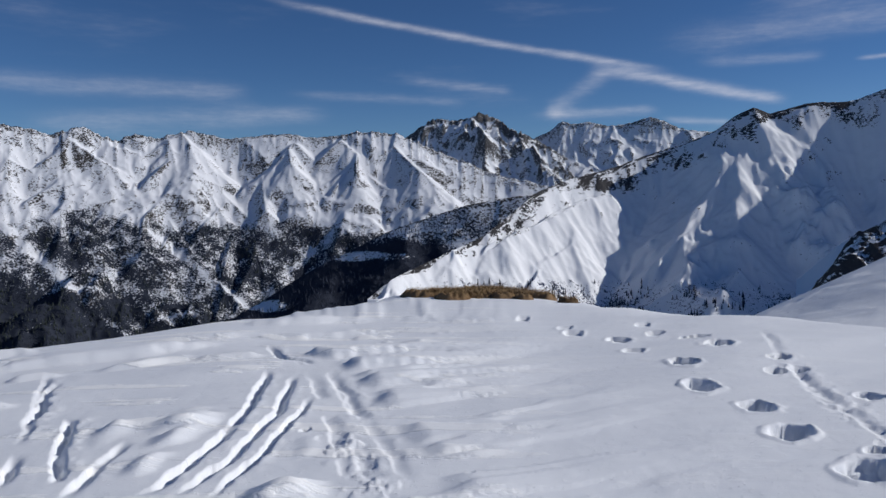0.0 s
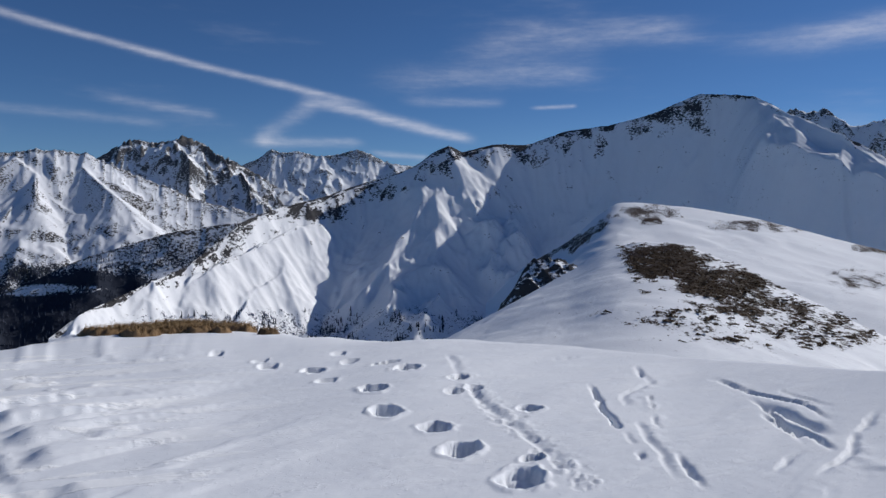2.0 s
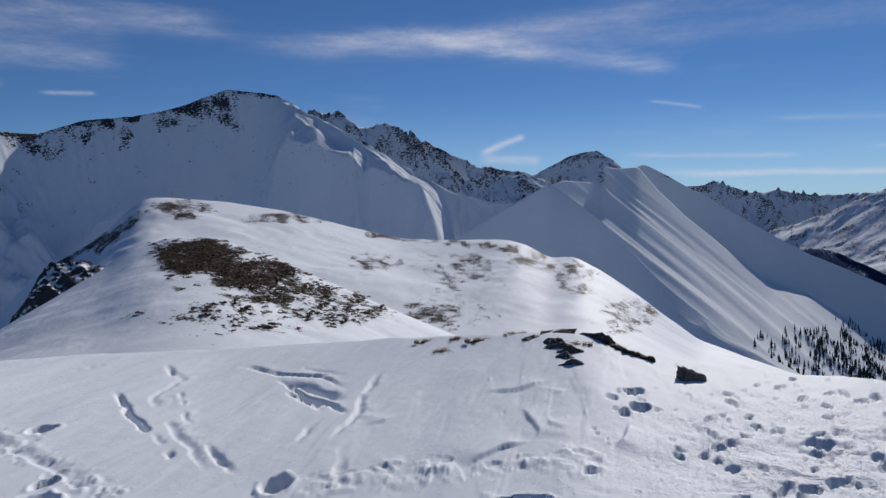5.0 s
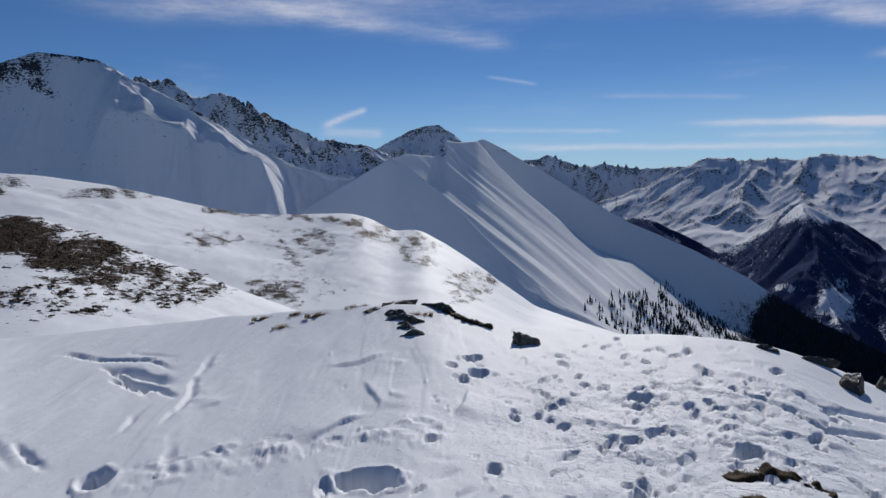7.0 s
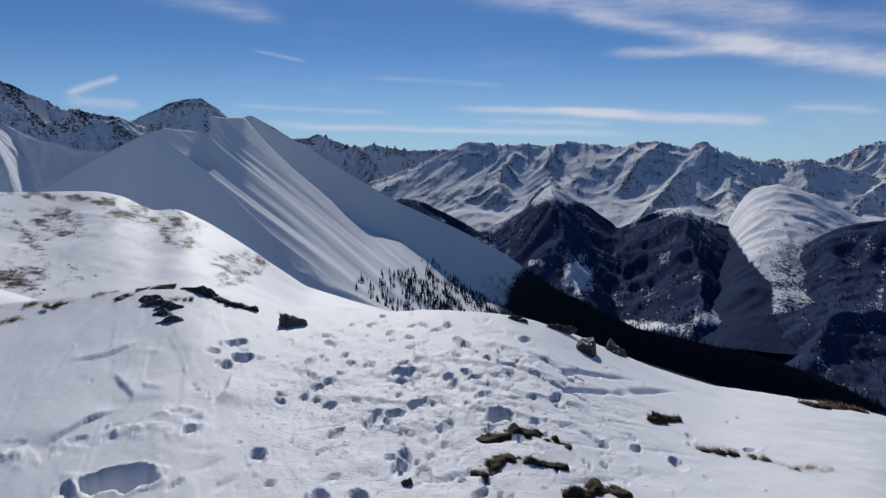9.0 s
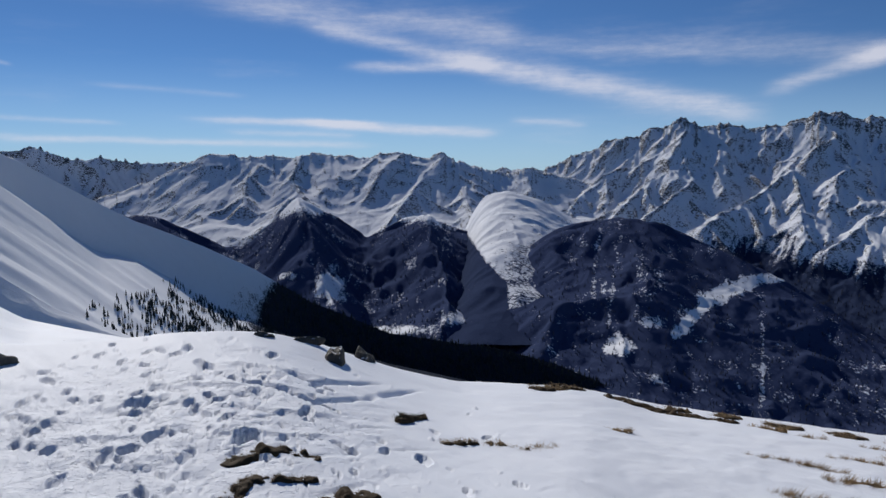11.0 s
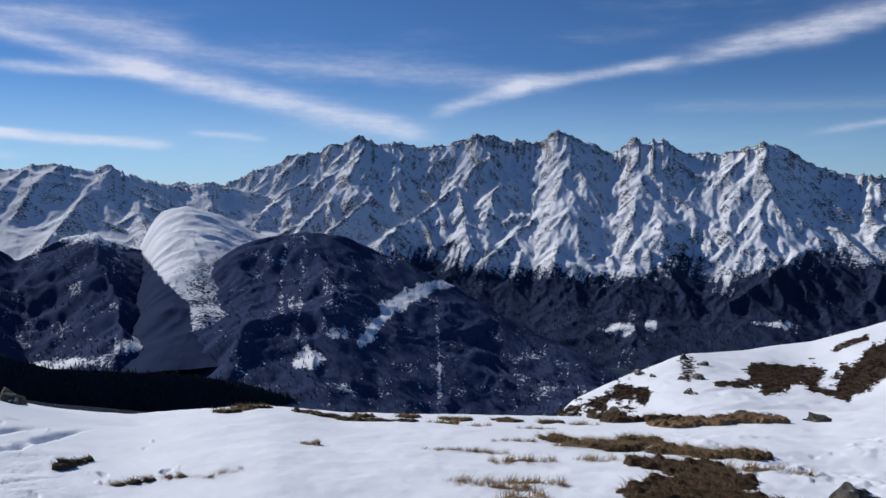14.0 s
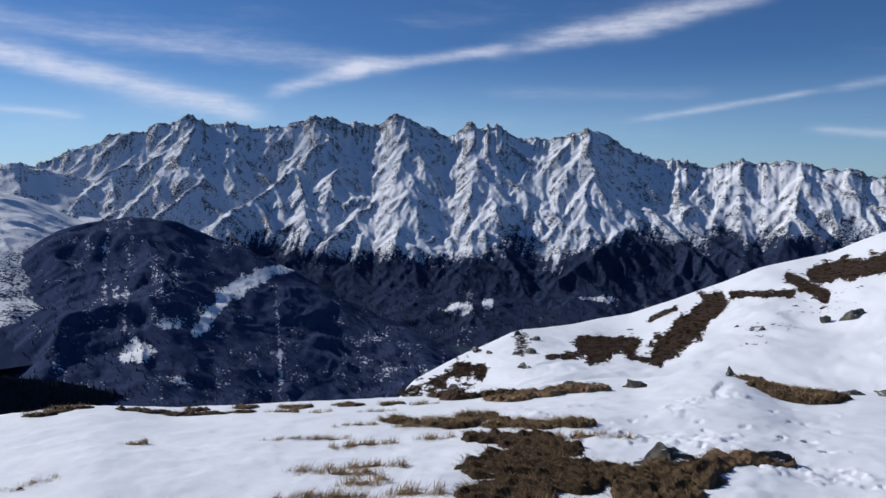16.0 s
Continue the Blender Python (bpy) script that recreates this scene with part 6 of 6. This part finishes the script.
def wood_of(name, site, test, count, seed, height, label, mat=None):
    """Far trees of one slope, too many to count."""
    rng = random.Random(seed)
    shapes = [conifer_shape(rng, 1.0, 3, 6) for _ in range(5)]
    verts, faces = [], []
    for x, y, z in plant_sites(site, test, count, seed).tolist():
        v, f = shapes[rng.randrange(5)]
        base, h = len(verts), height * rng.uniform(0.6, 1.3)
        verts += [(x + p[0] * h, y + p[1] * h, z + p[2] * h - 0.06 * h) for p in v]
        faces += [(base + a, base + b, base + c) for a, b, c in f]
    return tagged(part("forest", mesh_from(name, verts, faces, mat or M_HAZED_WOOD), None, bpy.data.objects[site], label), kind="stuff")


wood_of("ridge_forest", "ridge_shoulder", lambda A, E, m: (m["wood"] > 0.6) * 0.6, 5200, 21, 9.0, "dense dark conifer forest on the falling ridge", M_NEEDLE)
wood_of("ridge_grove", "gullied_ridge", lambda A, E, m: smooth((A - 78) / 11) * smooth((-7.0 - E + 0.25 * (A - 88)) / 3.0) * (E > -14) * smooth((value_noise(A * 1.6 + 1.5 * E, E * 1.2, 9) - 0.3) / 0.3) * 0.5, 1700, 26, 6.5, "scattered dark conifers at the foot of the ridge", M_NEEDLE)
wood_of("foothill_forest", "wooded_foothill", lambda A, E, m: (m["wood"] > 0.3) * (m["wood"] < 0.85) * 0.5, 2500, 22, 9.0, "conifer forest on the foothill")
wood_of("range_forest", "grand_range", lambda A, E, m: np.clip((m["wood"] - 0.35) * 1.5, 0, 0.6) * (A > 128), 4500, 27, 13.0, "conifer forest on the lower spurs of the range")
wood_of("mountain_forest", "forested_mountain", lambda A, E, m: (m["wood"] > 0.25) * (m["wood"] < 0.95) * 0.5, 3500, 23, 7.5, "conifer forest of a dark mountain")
wood_of("range_wood", "alpine_range", lambda A, E, m: np.clip((m["wood"] - 0.4) * 1.2, 0, 0.5), 5000, 28, 17.0, "dark conifers scattered over the lower flanks", M_NEEDLE)
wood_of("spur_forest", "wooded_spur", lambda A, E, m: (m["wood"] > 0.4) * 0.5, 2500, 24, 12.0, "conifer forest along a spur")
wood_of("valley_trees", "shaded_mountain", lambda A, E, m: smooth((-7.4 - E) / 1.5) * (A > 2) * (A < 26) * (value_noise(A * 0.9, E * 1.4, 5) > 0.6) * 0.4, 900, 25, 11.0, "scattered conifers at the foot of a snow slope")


def scrub_of(site, count, seed, size, label):
    """Dwarf shrubs of a bare patch, too many to count: ragged low cushions of short twigs."""
    rng = random.Random(seed)
    shapes = []
    for _ in range(6):
        verts, faces = [], []
        for k in range(9):
            a, q = rng.uniform(0, math.tau), rng.uniform(0, 0.5)
            x, y, h, w = q * math.cos(a), q * math.sin(a), rng.uniform(0.3, 0.75), rng.uniform(0.12, 0.28)
            base = len(verts)
            verts += [(x + w * math.cos(b + a), y + w * math.sin(b + a), -0.05) for b in (0, 2.1, 4.2)] + [(x + rng.uniform(-0.2, 0.2), y + rng.uniform(-0.2, 0.2), h)]
            faces += [(base, base + 1, base + 3), (base + 1, base + 2, base + 3), (base + 2, base, base + 3)]
        shapes.append((verts, faces))
    verts, faces = [], []
    for x, y, z in plant_sites(site, lambda A, E, m: np.clip((m["heath"] - 0.3) * 1.2, 0, 0.5), count, seed).tolist():
        v, f = shapes[rng.randrange(6)]
        x, y = x + rng.uniform(-0.9, 0.9) * size, y + rng.uniform(-0.9, 0.9) * size
        base, h = len(verts), size * rng.uniform(0.4, 1.3)
        verts += [(x + p[0] * h, y + p[1] * h, z + p[2] * h * 0.28) for p in v]
        faces += [(base + a, base + b, base + c) for a, b, c in f]
    return tagged(part("scrub", mesh_from("scrub", verts, faces, M_SCRUB), None, bpy.data.objects[site], label), kind="stuff")


M_SCRUB = straw_material("dwarf_shrub_twigs", (0.022, 0.014, 0.010), (0.12, 0.075, 0.042))
scrub_of("heath_knoll", 3000, 51, 0.26, "dark brown dwarf shrubs on a bare knoll")
scrub_of("snow_bank", 3200, 52, 0.13, "dark brown dwarf shrubs on a snow bank")
scrub_of("snow_shoulder", 900, 53, 0.3, "sparse dry shrubs on a snow shoulder")

# rocks breaking through the snow bank
bank_rng = random.Random(77)
BA, BE, BX, BY, BZ, bank_marks = SITES["snow_bank"]
for k in range(20):
    want = (bank_rng.uniform(140.6, 147.5), 0) if k < 14 else (bank_rng.uniform(149.3, 151.0), 0)
    j = int(np.argmin(np.abs(BA[0] - want[0])))
    i = int(len(BA) * bank_rng.uniform(0.45, 0.92))
    size = bank_rng.uniform(0.12, 0.3)
    rock(float(BX[i, j]), float(BY[i, j]), (size, size * 0.7, size * 0.8), 120 + k, bank_rng.uniform(0, 180), M_STONE if k % 3 else M_DARK_STONE, 0.2, "broken grey rock on the snow bank", "rocks of the snow bank", float(BZ[i, j]))
for want_az, want_el, size in ((172.9, -9.9, 0.42), (171.3, -10.4, 0.2), (167.2, -11.3, 0.17), (165.6, -11.2, 0.12)):
    k = int(np.argmin((BA - want_az) ** 2 + (BE - want_el) ** 2))
    rock(float(BX.ravel()[k]), float(BY.ravel()[k]), (size, size * 0.7, size * 0.9), int(want_az * 10), 20, M_STONE, 0.2, "grey rock standing out of the snow bank", "rocks of the snow bank", float(BZ.ravel()[k]))
